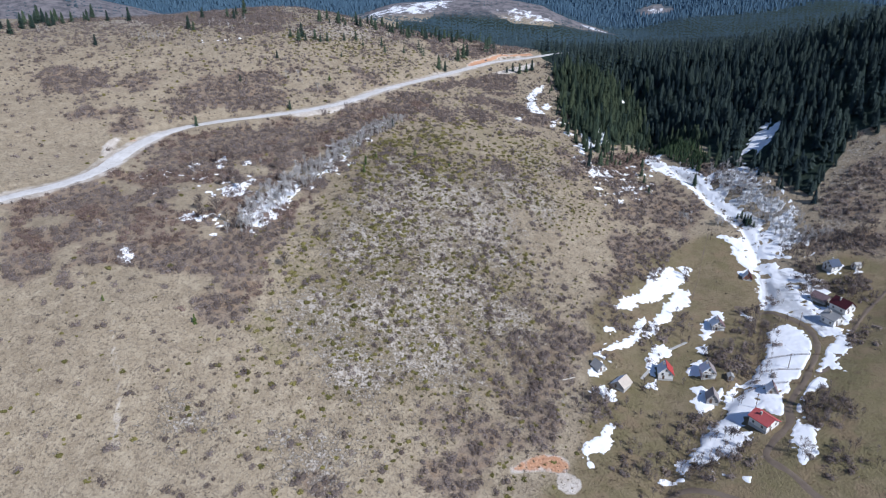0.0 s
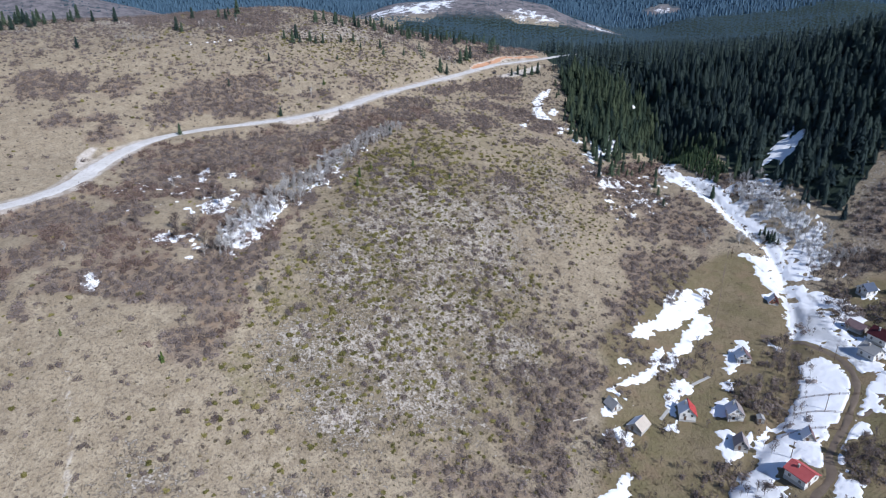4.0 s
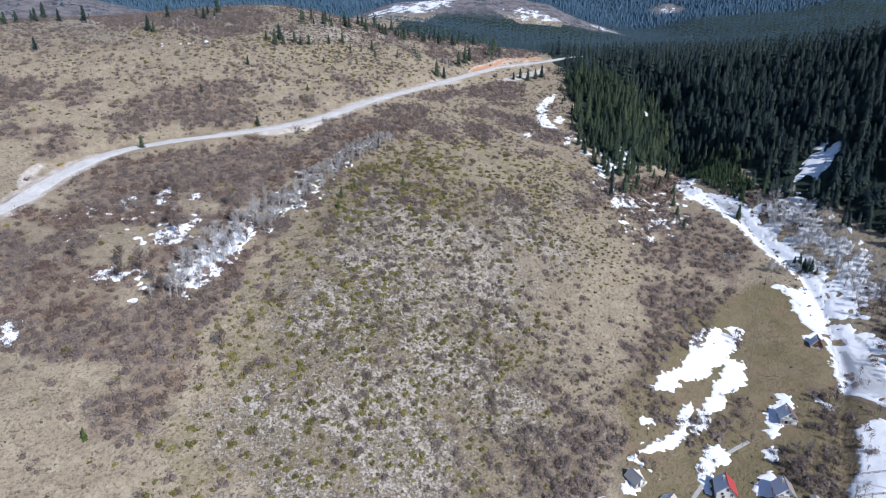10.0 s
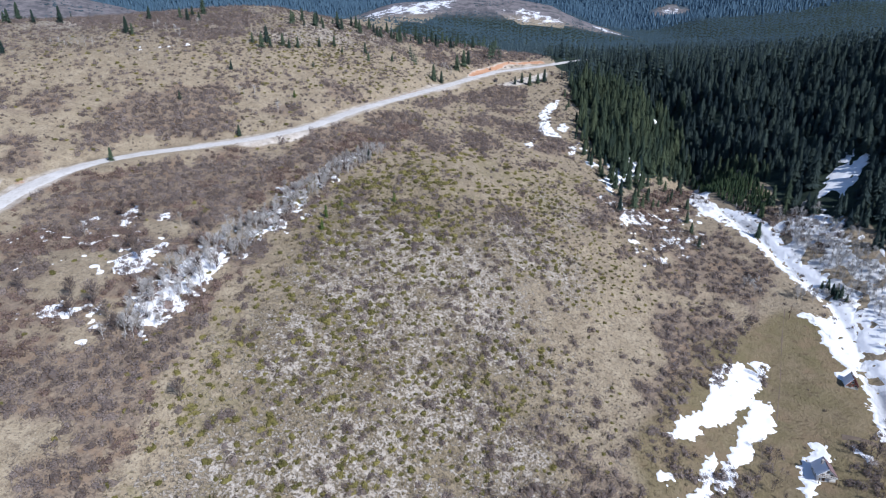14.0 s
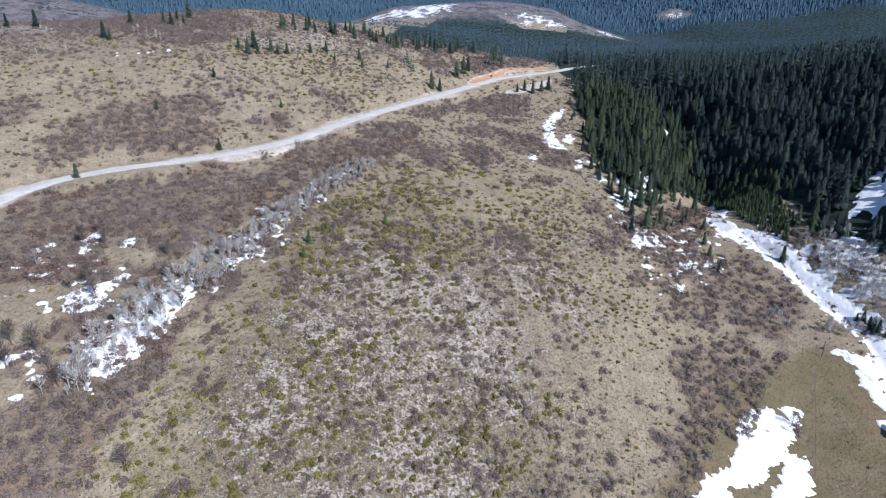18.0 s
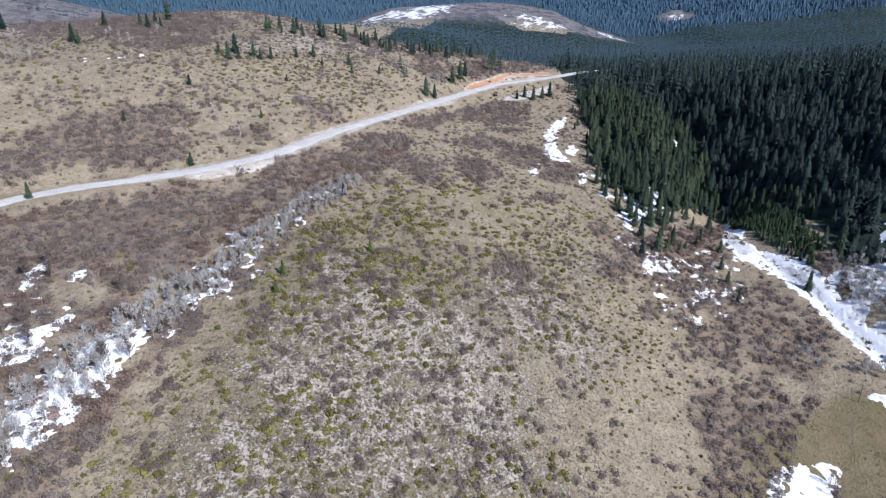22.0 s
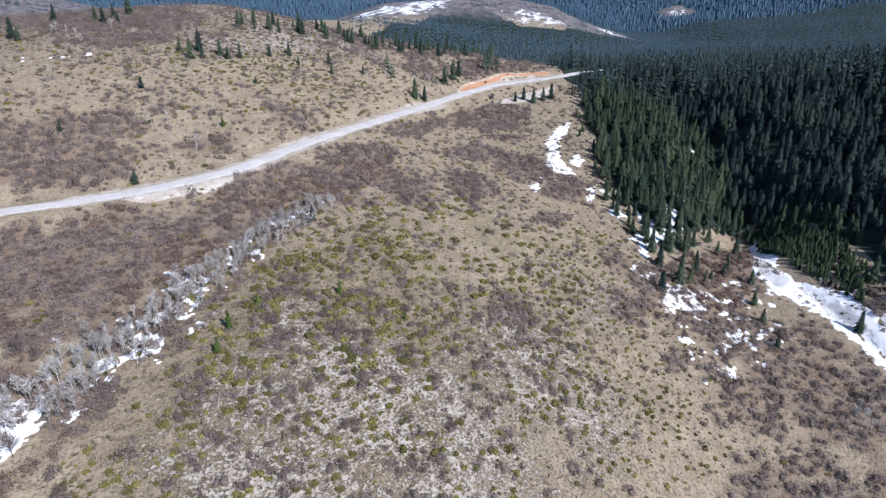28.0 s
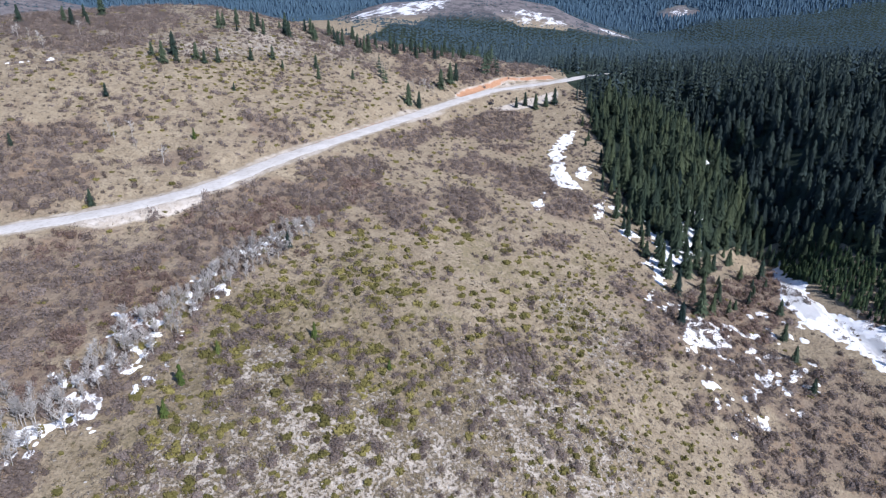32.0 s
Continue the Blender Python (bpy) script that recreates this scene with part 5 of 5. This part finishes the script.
for i, (x, y, z, size, tall, turn) in enumerate(near):
    ob = new("bare_tree", meshes[i % 5])
    ob.matrix_world = Matrix.LocRotScale((x, y, z), Euler((0, 0, turn)), (size, size, size * tall))
    tagged(ob, "leafless pale grey tree standing in old snow", "tree", "bare trees of the gully")
yard = (rest[:, 0] > 40) & (rest[:, 1] < 312)
tagged(new("yard_trees", strewn(BARE_TREES, rest[yard], "yard_trees", BARE)), "leafless dark fruit trees in yards and along the stream", "trees", kind="stuff")
tagged(new("bare_wood", strewn(BARE_TREES, rest[~yard], "bare_wood", BARK)), "leafless grey trees along stream and yards", "trees", kind="stuff")

ALDERS = [bare_tree_shape(s, 46) for s in range(150, 154)]
alder_meshes = [mesh_of("alder_tree", v, f, BARE) for v, f in ALDERS]
for i, (x, y, h) in enumerate([(-107, 311, 9), (-103, 306, 8), (-100, 302, 8), (-110, 306, 7), (-104, 276, 9), (-98, 271, 8), (-109, 270, 9), (-113, 279, 8), (-93, 266, 7), (-119, 345, 8), (-123, 338, 9), (-114, 337, 7), (-84, 318, 6), (-88, 331, 7),
                               (-78, 298, 7), (-73, 302, 7), (-131, 281, 8), (-66, 245, 8), (66, 212, 7), (72, 214, 6), (77, 177, 6), (145, 190, 7), (151, 187, 7), (142, 193, 6), (204, 265, 8), (198, 260, 8), (208, 271, 7), (125, 231, 6), (131, 236, 6),
                               (154, 260, 6), (102, 190, 6), (110, 185, 6), (98, 173, 6), (191, 281, 7), (224, 303, 8), (230, 306, 8)]):
    ob = new("alder_tree", alder_meshes[i % 4])
    ob.matrix_world = Matrix.LocRotScale((x, y, float(ground(x, y)) - 0.05), Euler((0, 0, 2.1 * i)), (1.25 * h, 1.25 * h, 1.2 * h * (0.85 + 0.05 * (i % 5))))
    tagged(ob, "leafless many-stemmed dark grey alder", "tree", "leafless alders")

birch_meshes = [mesh_of("birch_tree", v, f, BARK) for v, f in [bare_tree_shape(s, 10) for s in range(170, 174)]]
for i, (x, y) in enumerate([(-228, 488), (-224, 489), (-221, 490), (-218, 492), (-215, 493), (-212, 496), (-208, 497), (-164, 524), (-168, 528), (-177, 536), (-183, 537), (-187, 540), (-161, 552), (-297, 487), (-292, 489),
                            (5, 611), (9, 614), (12, 613), (15, 616), (17, 613), (2, 610), (11, 617), (-111, 468), (-107, 464), (-102, 468), (-98, 462), (-86, 457), (-149, 256), (-97, 332), (-130, 321)]):
    h = 6.5 + 1.5 * math.sin(2.7 * i)
    ob = new("birch_tree", birch_meshes[i % 4])
    ob.matrix_world = Matrix.LocRotScale((x, y, float(ground(x, y)) - 0.05), Euler((0, 0, 1.9 * i)), (h, h, h))
    tagged(ob, "slender leafless pale birch on the hillside", "tree", "leafless birches")

# ---- village ----
WHITEWASH = surface("whitewash", (0.80, 0.79, 0.76), (0.70, 0.69, 0.66), 1.5, 0.9, 0, 0.2)
GREY_WALL = surface("weathered_boards", (0.26, 0.24, 0.22), (0.38, 0.36, 0.33), 1.0, 0.9, 0, 0.4)
STONE_WALL = surface("rough_stone", (0.42, 0.40, 0.37), (0.28, 0.265, 0.25), 0.6, 0.95, 0, 0.7)
RED_BOARDS = surface("red_brown_boards", (0.24, 0.085, 0.06), (0.33, 0.13, 0.09), 0.8, 0.85, 0, 0.3)
RED_ROOF = surface("crimson_sheet_roof", (0.42, 0.055, 0.06), (0.50, 0.09, 0.085), 2.0, 0.5, 0, 0.15)
BRICK_ROOF = surface("faded_red_roof", (0.42, 0.085, 0.085), (0.50, 0.13, 0.125), 2.0, 0.7, 0, 0.3)
MAROON_ROOF = surface("maroon_roof", (0.062, 0.013, 0.018), (0.095, 0.024, 0.03), 2.0, 0.6, 0, 0.2)
PURPLE_ROOF = surface("brown_violet_roof", (0.19, 0.13, 0.135), (0.27, 0.19, 0.19), 2.0, 0.7, 0, 0.2)
PINK_ROOF = surface("pale_pink_grey_roof", (0.30, 0.265, 0.26), (0.38, 0.335, 0.325), 2.0, 0.45, 0, 0.2)
TAN_ROOF = surface("sun_bleached_tan_roof", (0.50, 0.44, 0.37), (0.60, 0.54, 0.46), 2.0, 0.75, 0, 0.2)
GREY_ROOF = surface("grey_fibre_cement_roof", (0.33, 0.33, 0.32), (0.43, 0.42, 0.41), 2.0, 0.8, 0, 0.3)
NAVY_ROOF = surface("dark_blue_sheet_roof", (0.055, 0.075, 0.12), (0.085, 0.11, 0.165), 2.0, 0.45, 0, 0.1)
FRAME = surface("painted_frame", (0.50, 0.47, 0.42), (0.62, 0.58, 0.52), 0.5, 0.7)
DARK_WOOD = surface("dark_timber", (0.10, 0.065, 0.045), (0.17, 0.115, 0.08), 0.5, 0.8)
CONCRETE = surface("concrete", (0.42, 0.41, 0.39), (0.52, 0.51, 0.48), 1.2, 0.9, 0, 0.4)
pane_mat = Mat("window_pane", 0.08, 0.0, 0.6)
pane_mat.color((0.03, 0.035, 0.045))
PANE = pane_mat.m


def part(name, bm, material, parent, label=""):
    me = bpy.data.meshes.new(name)
    bmesh.ops.recalc_face_normals(bm, faces=bm.faces)
    bm.to_mesh(me)
    bm.free()
    me.materials.append(material)
    ob = new(name, me)
    ob.parent = parent
    return tagged(ob, label) if label else ob


def box(lo, hi, bevel=0.0):
    bm = bmesh.new()
    bmesh.ops.create_cube(bm, size=1.0)
    for v in bm.verts:
        v.co = Vector([a + (c + 0.5) * (b - a) for a, b, c in zip(lo, hi, v.co)])
    if bevel:
        bmesh.ops.bevel(bm, geom=bm.edges[:], offset=bevel, segments=1, affect="EDGES")
    return bm


def prism(profile, y0, y1):
    """A closed x-z outline drawn out along y."""
    bm = bmesh.new()
    a = [bm.verts.new((x, y0, z)) for x, z in profile]
    b = [bm.verts.new((x, y1, z)) for x, z in profile]
    n = len(profile)
    bm.faces.new(a)
    bm.faces.new(b[::-1])
    for i in range(n):
        bm.faces.new((a[i], b[i], b[(i + 1) % n], a[(i + 1) % n]))
    return bm


def stand(name, x, y, turn, sink=0.3):
    """An Empty at a thing's base, on the ground."""
    root = new(name)
    root.matrix_world = pose(x, y, float(ground(x, y)) - sink, 0, 0, turn)
    return root


def window(parent, x, z, y, face, w=0.9, h=1.1):
    """A window in a wall whose outside looks along -y (face -1), +y (1), or along x (face 'l', 'r')."""
    f = 0.09
    rings = [((-w / 2 - f, 0, -f), (w / 2 + f, 0.1, 0)), ((-w / 2 - f, 0, h), (w / 2 + f, 0.1, h + f)), ((-w / 2 - f, 0, 0), (-w / 2, 0.1, h)),
             ((w / 2, 0, 0), (w / 2 + f, 0.1, h)), ((-0.03, 0.01, 0), (0.03, 0.09, h))]
    turn = {-1: 0, 1: 180, "r": 90, "l": -90}[face]
    m = Matrix.Translation((x, y, z)) @ pose(0, 0, 0, 0, 0, turn) @ Matrix.Translation((0, -0.06, 0))
    bm = bmesh.new()
    for lo, hi in rings:
        b = box(lo, hi)
        me = bpy.data.meshes.new("tmp")
        b.to_mesh(me)
        b.free()
        bm.from_mesh(me)
        bpy.data.meshes.remove(me)
    bm.transform(m)
    win = part("window", bm, FRAME, parent, "painted wooden window frame")
    bm = box((-w / 2, 0.045, 0), (w / 2, 0.065, h))
    bm.transform(m)
    part("pane", bm, PANE, win, "dark glass pane")
    bm = box((-w / 2 - 0.12, -0.09, -0.14), (w / 2 + 0.12, 0.05, -0.09))
    bm.transform(m)
    part("sill", bm, CONCRETE, win)


def cottage(x, y, turn, w, l, eave, peak, wall, roof, label, right_roof=None, floors=2, balcony=False, chimney=True, windows=True, overhang=0.45, base=True):
    """A gabled cottage: ridge along its own y, front gable towards -y."""
    h = stand("cottage", x, y, turn, 0.0)
    low = min(float(ground(x + dx, y + dy)) for dx in (-w / 2, w / 2) for dy in (-l / 2, l / 2)) - float(ground(x, y)) - 0.3
    part("wall", prism([(-w / 2, low), (w / 2, low), (w / 2, eave), (0, peak - 0.16), (-w / 2, eave)], -l / 2, l / 2), wall, h)
    if base:
        part("plinth", box((-w / 2 - 0.06, -l / 2 - 0.06, low), (w / 2 + 0.06, l / 2 + 0.06, 0.45)), CONCRETE, h)
    slope = (peak - eave) / (w / 2)
    ex, ez, th = w / 2 + overhang, eave - overhang * slope, 0.16
    for side, mat in ((-1, roof), (1, right_roof or roof)):
        slab = prism([(0, peak), (side * ex, ez), (side * ex, ez + th * 1.4), (0, peak + th * 1.6)], -l / 2 - overhang, l / 2 + overhang)
        roof_part = part("roof", slab, mat, h)
        # standing seams of the sheeting
        n = int((l + 2 * overhang) / 0.9)
        for k in range(1, n):
            yy = -l / 2 - overhang + k * (l + 2 * overhang) / n
            a, b = Vector((side * 0.05, yy, peak + th * 1.6)), Vector((side * (ex - 0.04), yy, ez + th * 1.4 + 0.02))
            part("seam", prism([(a.x, a.z - 0.02), (b.x, b.z - 0.03), (b.x, b.z + 0.05), (a.x, a.z + 0.05)], yy - 0.025, yy + 0.025), mat, roof_part)
    part("ridge_cap", prism([(-0.22, peak + 0.06), (0, peak + 0.36), (0.22, peak + 0.06), (0, peak + 0.22)], -l / 2 - overhang, l / 2 + overhang), right_roof or roof, h)
    if chimney:
        stack = part("chimney", box((-w * 0.16 - 0.3, l * 0.12 - 0.3, eave), (-w * 0.16 + 0.3, l * 0.12 + 0.3, peak + 0.7), 0.03), STONE_WALL, h, "rendered masonry chimney")
        part("cap", box((-w * 0.16 - 0.38, l * 0.12 - 0.38, peak + 0.7), (-w * 0.16 + 0.38, l * 0.12 + 0.38, peak + 0.8)), CONCRETE, stack)
    if windows:
        if floors > 1:
            for sx in (-1, 1):
                window(h, sx * w * 0.24, max(2.0, eave - 1.4), -l / 2, -1, 0.8, 1.0)
        if peak - eave > 2.2:
            window(h, 0, eave + (peak - eave) * 0.3, -l / 2, -1, 0.7, 0.9)
        if floors == 1:
            window(h, w * 0.28, 0.5, -l / 2, -1, 0.7, 0.7)
        for sy in (-0.25, 0.25):
            for face, sx in (("l", -1), ("r", 1)):
                if eave > 2.3:
                    window(h, sx * w / 2, 1.0, sy * l, face, 0.8, 1.0)
    door = part("door", box((-w * 0.16 - 0.45, -l / 2 - 0.07, 0.05), (-w * 0.16 + 0.45, -l / 2 + 0.02, min(1.95, eave + 0.6)), 0.02), DARK_WOOD, h, "dark timber door")
    part("door_handle", box((-w * 0.16 + 0.3, -l / 2 - 0.12, 1.0), (-w * 0.16 + 0.38, -l / 2 - 0.06, 1.06)), FRAME, door)
    if balcony:
        z = max(2.5, eave - 1.6)
        deck = part("balcony", box((-w / 2, -l / 2 - 1.3, z - 0.15), (w / 2, -l / 2, z), 0.02), CONCRETE, h, "front balcony slab")
        part("rail", box((-w / 2, -l / 2 - 1.3, z + 0.85), (w / 2, -l / 2 - 1.22, z + 0.95)), DARK_WOOD, deck)
        for k in range(9):
            bx = -w / 2 + 0.05 + k * (w - 0.1) / 8
            part("baluster", box((bx - 0.04, -l / 2 - 1.29, z), (bx + 0.04, -l / 2 - 1.23, z + 0.86)), DARK_WOOD, deck)
        for sx in (-1, 1):
            part("post", box((sx * (w / 2 - 0.2) - 0.08, -l / 2 - 1.25, low), (sx * (w / 2 - 0.2) + 0.08, -l / 2 - 1.09, z - 0.15)), DARK_WOOD, h)
    return tagged(h, label, "house")


cottage(99.4, 226, -14, 6.0, 6.0, 2.9, 5.9, WHITEWASH, SNOW_MAT, "tall white cottage, crimson roof with snow on its shaded side", right_roof=RED_ROOF)
cottage(116, 222, -13, 5.4, 5.6, 2.7, 5.5, WHITEWASH, SNOW_MAT, "white cottage with balcony, steep pale roof half under snow", balcony=True, right_roof=PINK_ROOF)
cottage(79.1, 221, -45, 5.8, 6.4, 1.7, 3.9, GREY_WALL, SNOW_MAT, "low grey shed with a bleached tan roof half under snow", floors=1, chimney=False, windows=False, overhang=0.5, right_roof=TAN_ROOF)
cottage(133.7, 255, -13, 5.4, 5.4, 2.4, 5.0, WHITEWASH, SNOW_MAT, "white cottage with a brown-violet roof and balcony, ringed by snow", balcony=True, right_roof=PURPLE_ROOF)
cottage(166.6, 296, -22, 4.2, 4.4, 1.0, 4.0, RED_BOARDS, SNOW_MAT, "small red-brown timber cottage beside the snowy stream", floors=1, chimney=False, right_roof=MAROON_ROOF)
cottage(205, 288, -74, 5.6, 5.8, 2.7, 5.0, WHITEWASH, SNOW_MAT, "white cottage with a dark blue, half snow-covered roof on the slope", right_roof=NAVY_ROOF)
cottage(215, 284, -80, 2.8, 3.4, 1.7, 2.8, WHITEWASH, GREY_ROOF, "tiny white outbuilding with a grey roof", floors=1, chimney=False, windows=False, overhang=0.25)
cottage(190, 253, 20, 6.4, 8.0, 3.2, 5.8, WHITEWASH, MAROON_ROOF, "white farmhouse with a dark maroon roof")
cottage(180.0, 244, 18, 6.0, 7.0, 3.3, 5.6, WHITEWASH, GREY_ROOF, "white farmhouse with a grey roof beside the snow")
cottage(187.1, 264.4, 22, 4.8, 7.4, 2.0, 3.8, GREY_WALL, PURPLE_ROOF, "grey weathered barn behind the farmhouses", floors=1, chimney=False, windows=False)
cottage(134.4, 205, -20, 4.0, 4.4, 0.6, 3.5, GREY_WALL, SNOW_MAT, "small grey steep-roofed hut standing in snow", floors=1, chimney=False, windows=False, overhang=0.3, right_roof=PURPLE_ROOF)
cottage(112.5, 208, -18, 4.4, 4.8, 1.8, 4.5, STONE_WALL, PINK_ROOF, "old stone cottage with a worn pale roof", floors=1, chimney=False)
cottage(71.5, 231, 25, 4.2, 5.0, 1.4, 3.6, WHITEWASH, GREY_ROOF, "small white hut with a grey roof, half in snow", floors=1, chimney=False)
cottage(123.9, 218.0, -15, 2.4, 2.6, 1.7, 2.3, GREY_WALL, GREY_ROOF, "little grey garden shed beside a cottage", floors=1, chimney=False, windows=False, overhang=0.2, base=False)
cottage(123.6, 189, 26, 6.8, 7.4, 3.2, 5.0, WHITEWASH, BRICK_ROOF, "large white house with a faded red roof above the lane", overhang=0.6)


def run_wall(name, line, height, thick, material, label):
    p = np.array(rounded(line, 1.2))
    d = np.gradient(p, axis=0)
    side = np.stack([d[:, 1], -d[:, 0]], 1) / np.linalg.norm(d, axis=1)[:, None] * thick / 2
    z = ground(p[:, 0], p[:, 1])
    rows = np.stack([np.c_[p - side, z - 0.4], np.c_[p - side, z + height], np.c_[p + side, z + height], np.c_[p + side, z - 0.4]], 1)
    n = len(p)
    f = [(i * 4 + a, i * 4 + (a + 1) % 4, i * 4 + 4 + (a + 1) % 4, i * 4 + 4 + a) for i in range(n - 1) for a in range(4)]
    f += [(0, 1, 2, 3), tuple(4 * n - 4 + k for k in (3, 2, 1, 0))]
    return tagged(new(name, mesh_of(name, rows.reshape(-1, 3), f, material)), label, "wall", kind="structure")


run_wall("driveway_kerb", [(89, 225), (96, 232), (103, 239), (110, 243), (116, 246)], 0.12, 1.3, CONCRETE, "grey concrete driveway strip climbing between cottages")


def fence(line, label, gap=2.4):
    """Posts and two rails along a line on the ground."""
    root = stand("fence", *line[0], 0, 0.0)
    inv = root.matrix_world.inverted()
    p = rounded(line, gap)
    tops = []
    for x, y in p:
        z = float(ground(x, y))
        bm = box((x - 0.06, y - 0.06, z - 0.2), (x + 0.06, y + 0.06, z + 1.15))
        bm.transform(inv)
        part("post", bm, DARK_WOOD, root)
        tops.append(Vector((x, y, z)))
    for a, b in zip(tops[:-1], tops[1:]):
        for up in (0.5, 1.0):
            bm = bmesh.new()
            d = (b - a).normalized()
            s = Vector((-d.y, d.x, 0)) * 0.03
            q = [bm.verts.new(inv @ (e + Vector((0, 0, up + o)) + g)) for e in (a, b) for g, o in ((s, 0.05), (-s, 0.05), (-s, -0.05), (s, -0.05))]
            for f in ((0, 1, 2, 3), (7, 6, 5, 4), (0, 4, 5, 1), (1, 5, 6, 2), (2, 6, 7, 3), (3, 7, 4, 0)):
                bm.faces.new([q[i] for i in f])
            part("rail", bm, DARK_WOOD, root)
    return tagged(root, label, "fence")


fence([(143, 226), (153, 224), (163, 222)], "weathered timber fence across the snowy meadow")
fence([(136, 218), (146, 216), (154, 212)], "weathered timber fence across the snowy meadow")
fence([(127, 208), (136, 209), (146, 206)], "weathered timber fence across the snowy meadow")


def utility_pole(x, y, h=7.5):
    root = stand("utility_pole", x, y, 20)
    bm = bmesh.new()
    bmesh.ops.create_cone(bm, cap_ends=True, segments=10, radius1=0.14, radius2=0.09, depth=h)
    bm.transform(Matrix.Translation((0, 0, h / 2)))
    part("pole", bm, DARK_WOOD, root)
    part("crossarm", box((-0.8, -0.06, h - 0.55), (0.8, 0.06, h - 0.42)), DARK_WOOD, root)
    for sx in (-0.7, 0, 0.7):
        part("insulator", box((sx - 0.05, -0.05, h - 0.42), (sx + 0.05, 0.05, h - 0.22)), WHITEWASH, root)
    return tagged(root, "weathered timber utility pole in the valley", "pole", "utility poles")


for x, y in ((162, 335), (147, 217), (167, 246), (125, 198)):
    utility_pole(x, y)


def car(x, y, turn, paint, label):
    root = stand("car", x, y, turn, 0.0)
    root.location.z += 0.24
    body = prism([(-2.1, 0.35), (2.05, 0.35), (2.1, 0.72), (1.95, 0.86), (0.95, 0.94), (-1.75, 0.98), (-2.1, 0.8)], -0.85, 0.85)
    bmesh.ops.bevel(body, geom=body.edges[:], offset=0.06, segments=2, affect="EDGES")
    part("body", body, paint, root)
    cabin = prism([(-1.7, 0.95), (0.95, 0.92), (0.3, 1.42), (-1.25, 1.45)], -0.72, 0.72)
    bmesh.ops.bevel(cabin, geom=cabin.edges[:], offset=0.07, segments=2, affect="EDGES")
    part("cabin", cabin, PANE, root, "dark tinted windows")
    part("roof", box((-1.2, -0.66, 1.42), (0.28, 0.66, 1.48), 0.02), paint, root)
    for sx in (-1.3, 1.3):
        for sy in (-0.8, 0.8):
            bm = bmesh.new()
            bmesh.ops.create_cone(bm, cap_ends=True, segments=18, radius1=0.33, radius2=0.33, depth=0.22)
            bm.transform(pose(sx, sy, 0.33, 90))
            wheel = part("wheel", bm, PANE, root)
            bm = bmesh.new()
            bmesh.ops.create_cone(bm, cap_ends=True, segments=12, radius1=0.2, radius2=0.2, depth=0.24)
            bm.transform(pose(sx, sy, 0.33, 90))
            part("rim", bm, FRAME, wheel)
    for sy in (-0.6, 0.6):
        part("headlight", box((2.05, sy - 0.16, 0.62), (2.13, sy + 0.16, 0.76), 0.02), WHITEWASH, root, "clear headlight")
    return tagged(root, label, "car")


BLACK_PAINT = surface("black_car_paint", (0.015, 0.016, 0.02), (0.03, 0.03, 0.035), 1.0, 0.3)
car(54, 619, 52, BLACK_PAINT, "black car parked on the gravel road")


def felled_log(x, y, turn, length):
    """A debarked log with a stub of a branch, lying on the grass."""
    root = stand("felled_log", x, y, turn, 0.0)
    ends = [float(ground(x + sx * length / 2 * math.cos(radians(turn)), y + sx * length / 2 * math.sin(radians(turn)))) for sx in (-1, 1)]
    bm = bmesh.new()
    bmesh.ops.create_cone(bm, cap_ends=True, segments=10, radius1=0.26, radius2=0.17, depth=length)
    bm.transform(pose(0, 0, sum(ends) / 2 - float(ground(x, y)) + 0.12, 0, 90 - math.degrees(math.atan2(ends[1] - ends[0], length)), 0))
    part("trunk", bm, FRAME, root, "debarked pale trunk")
    bm = bmesh.new()
    bmesh.ops.create_cone(bm, cap_ends=True, segments=7, radius1=0.09, radius2=0.05, depth=0.9)
    bm.transform(pose(0.8, 0.2, 0.45, 40, 20, 0))
    part("branch_stub", bm, FRAME, root)
    return tagged(root, "pale debarked log lying at the meadow's edge", "log")


felled_log(57, 224, 18, 6.2)
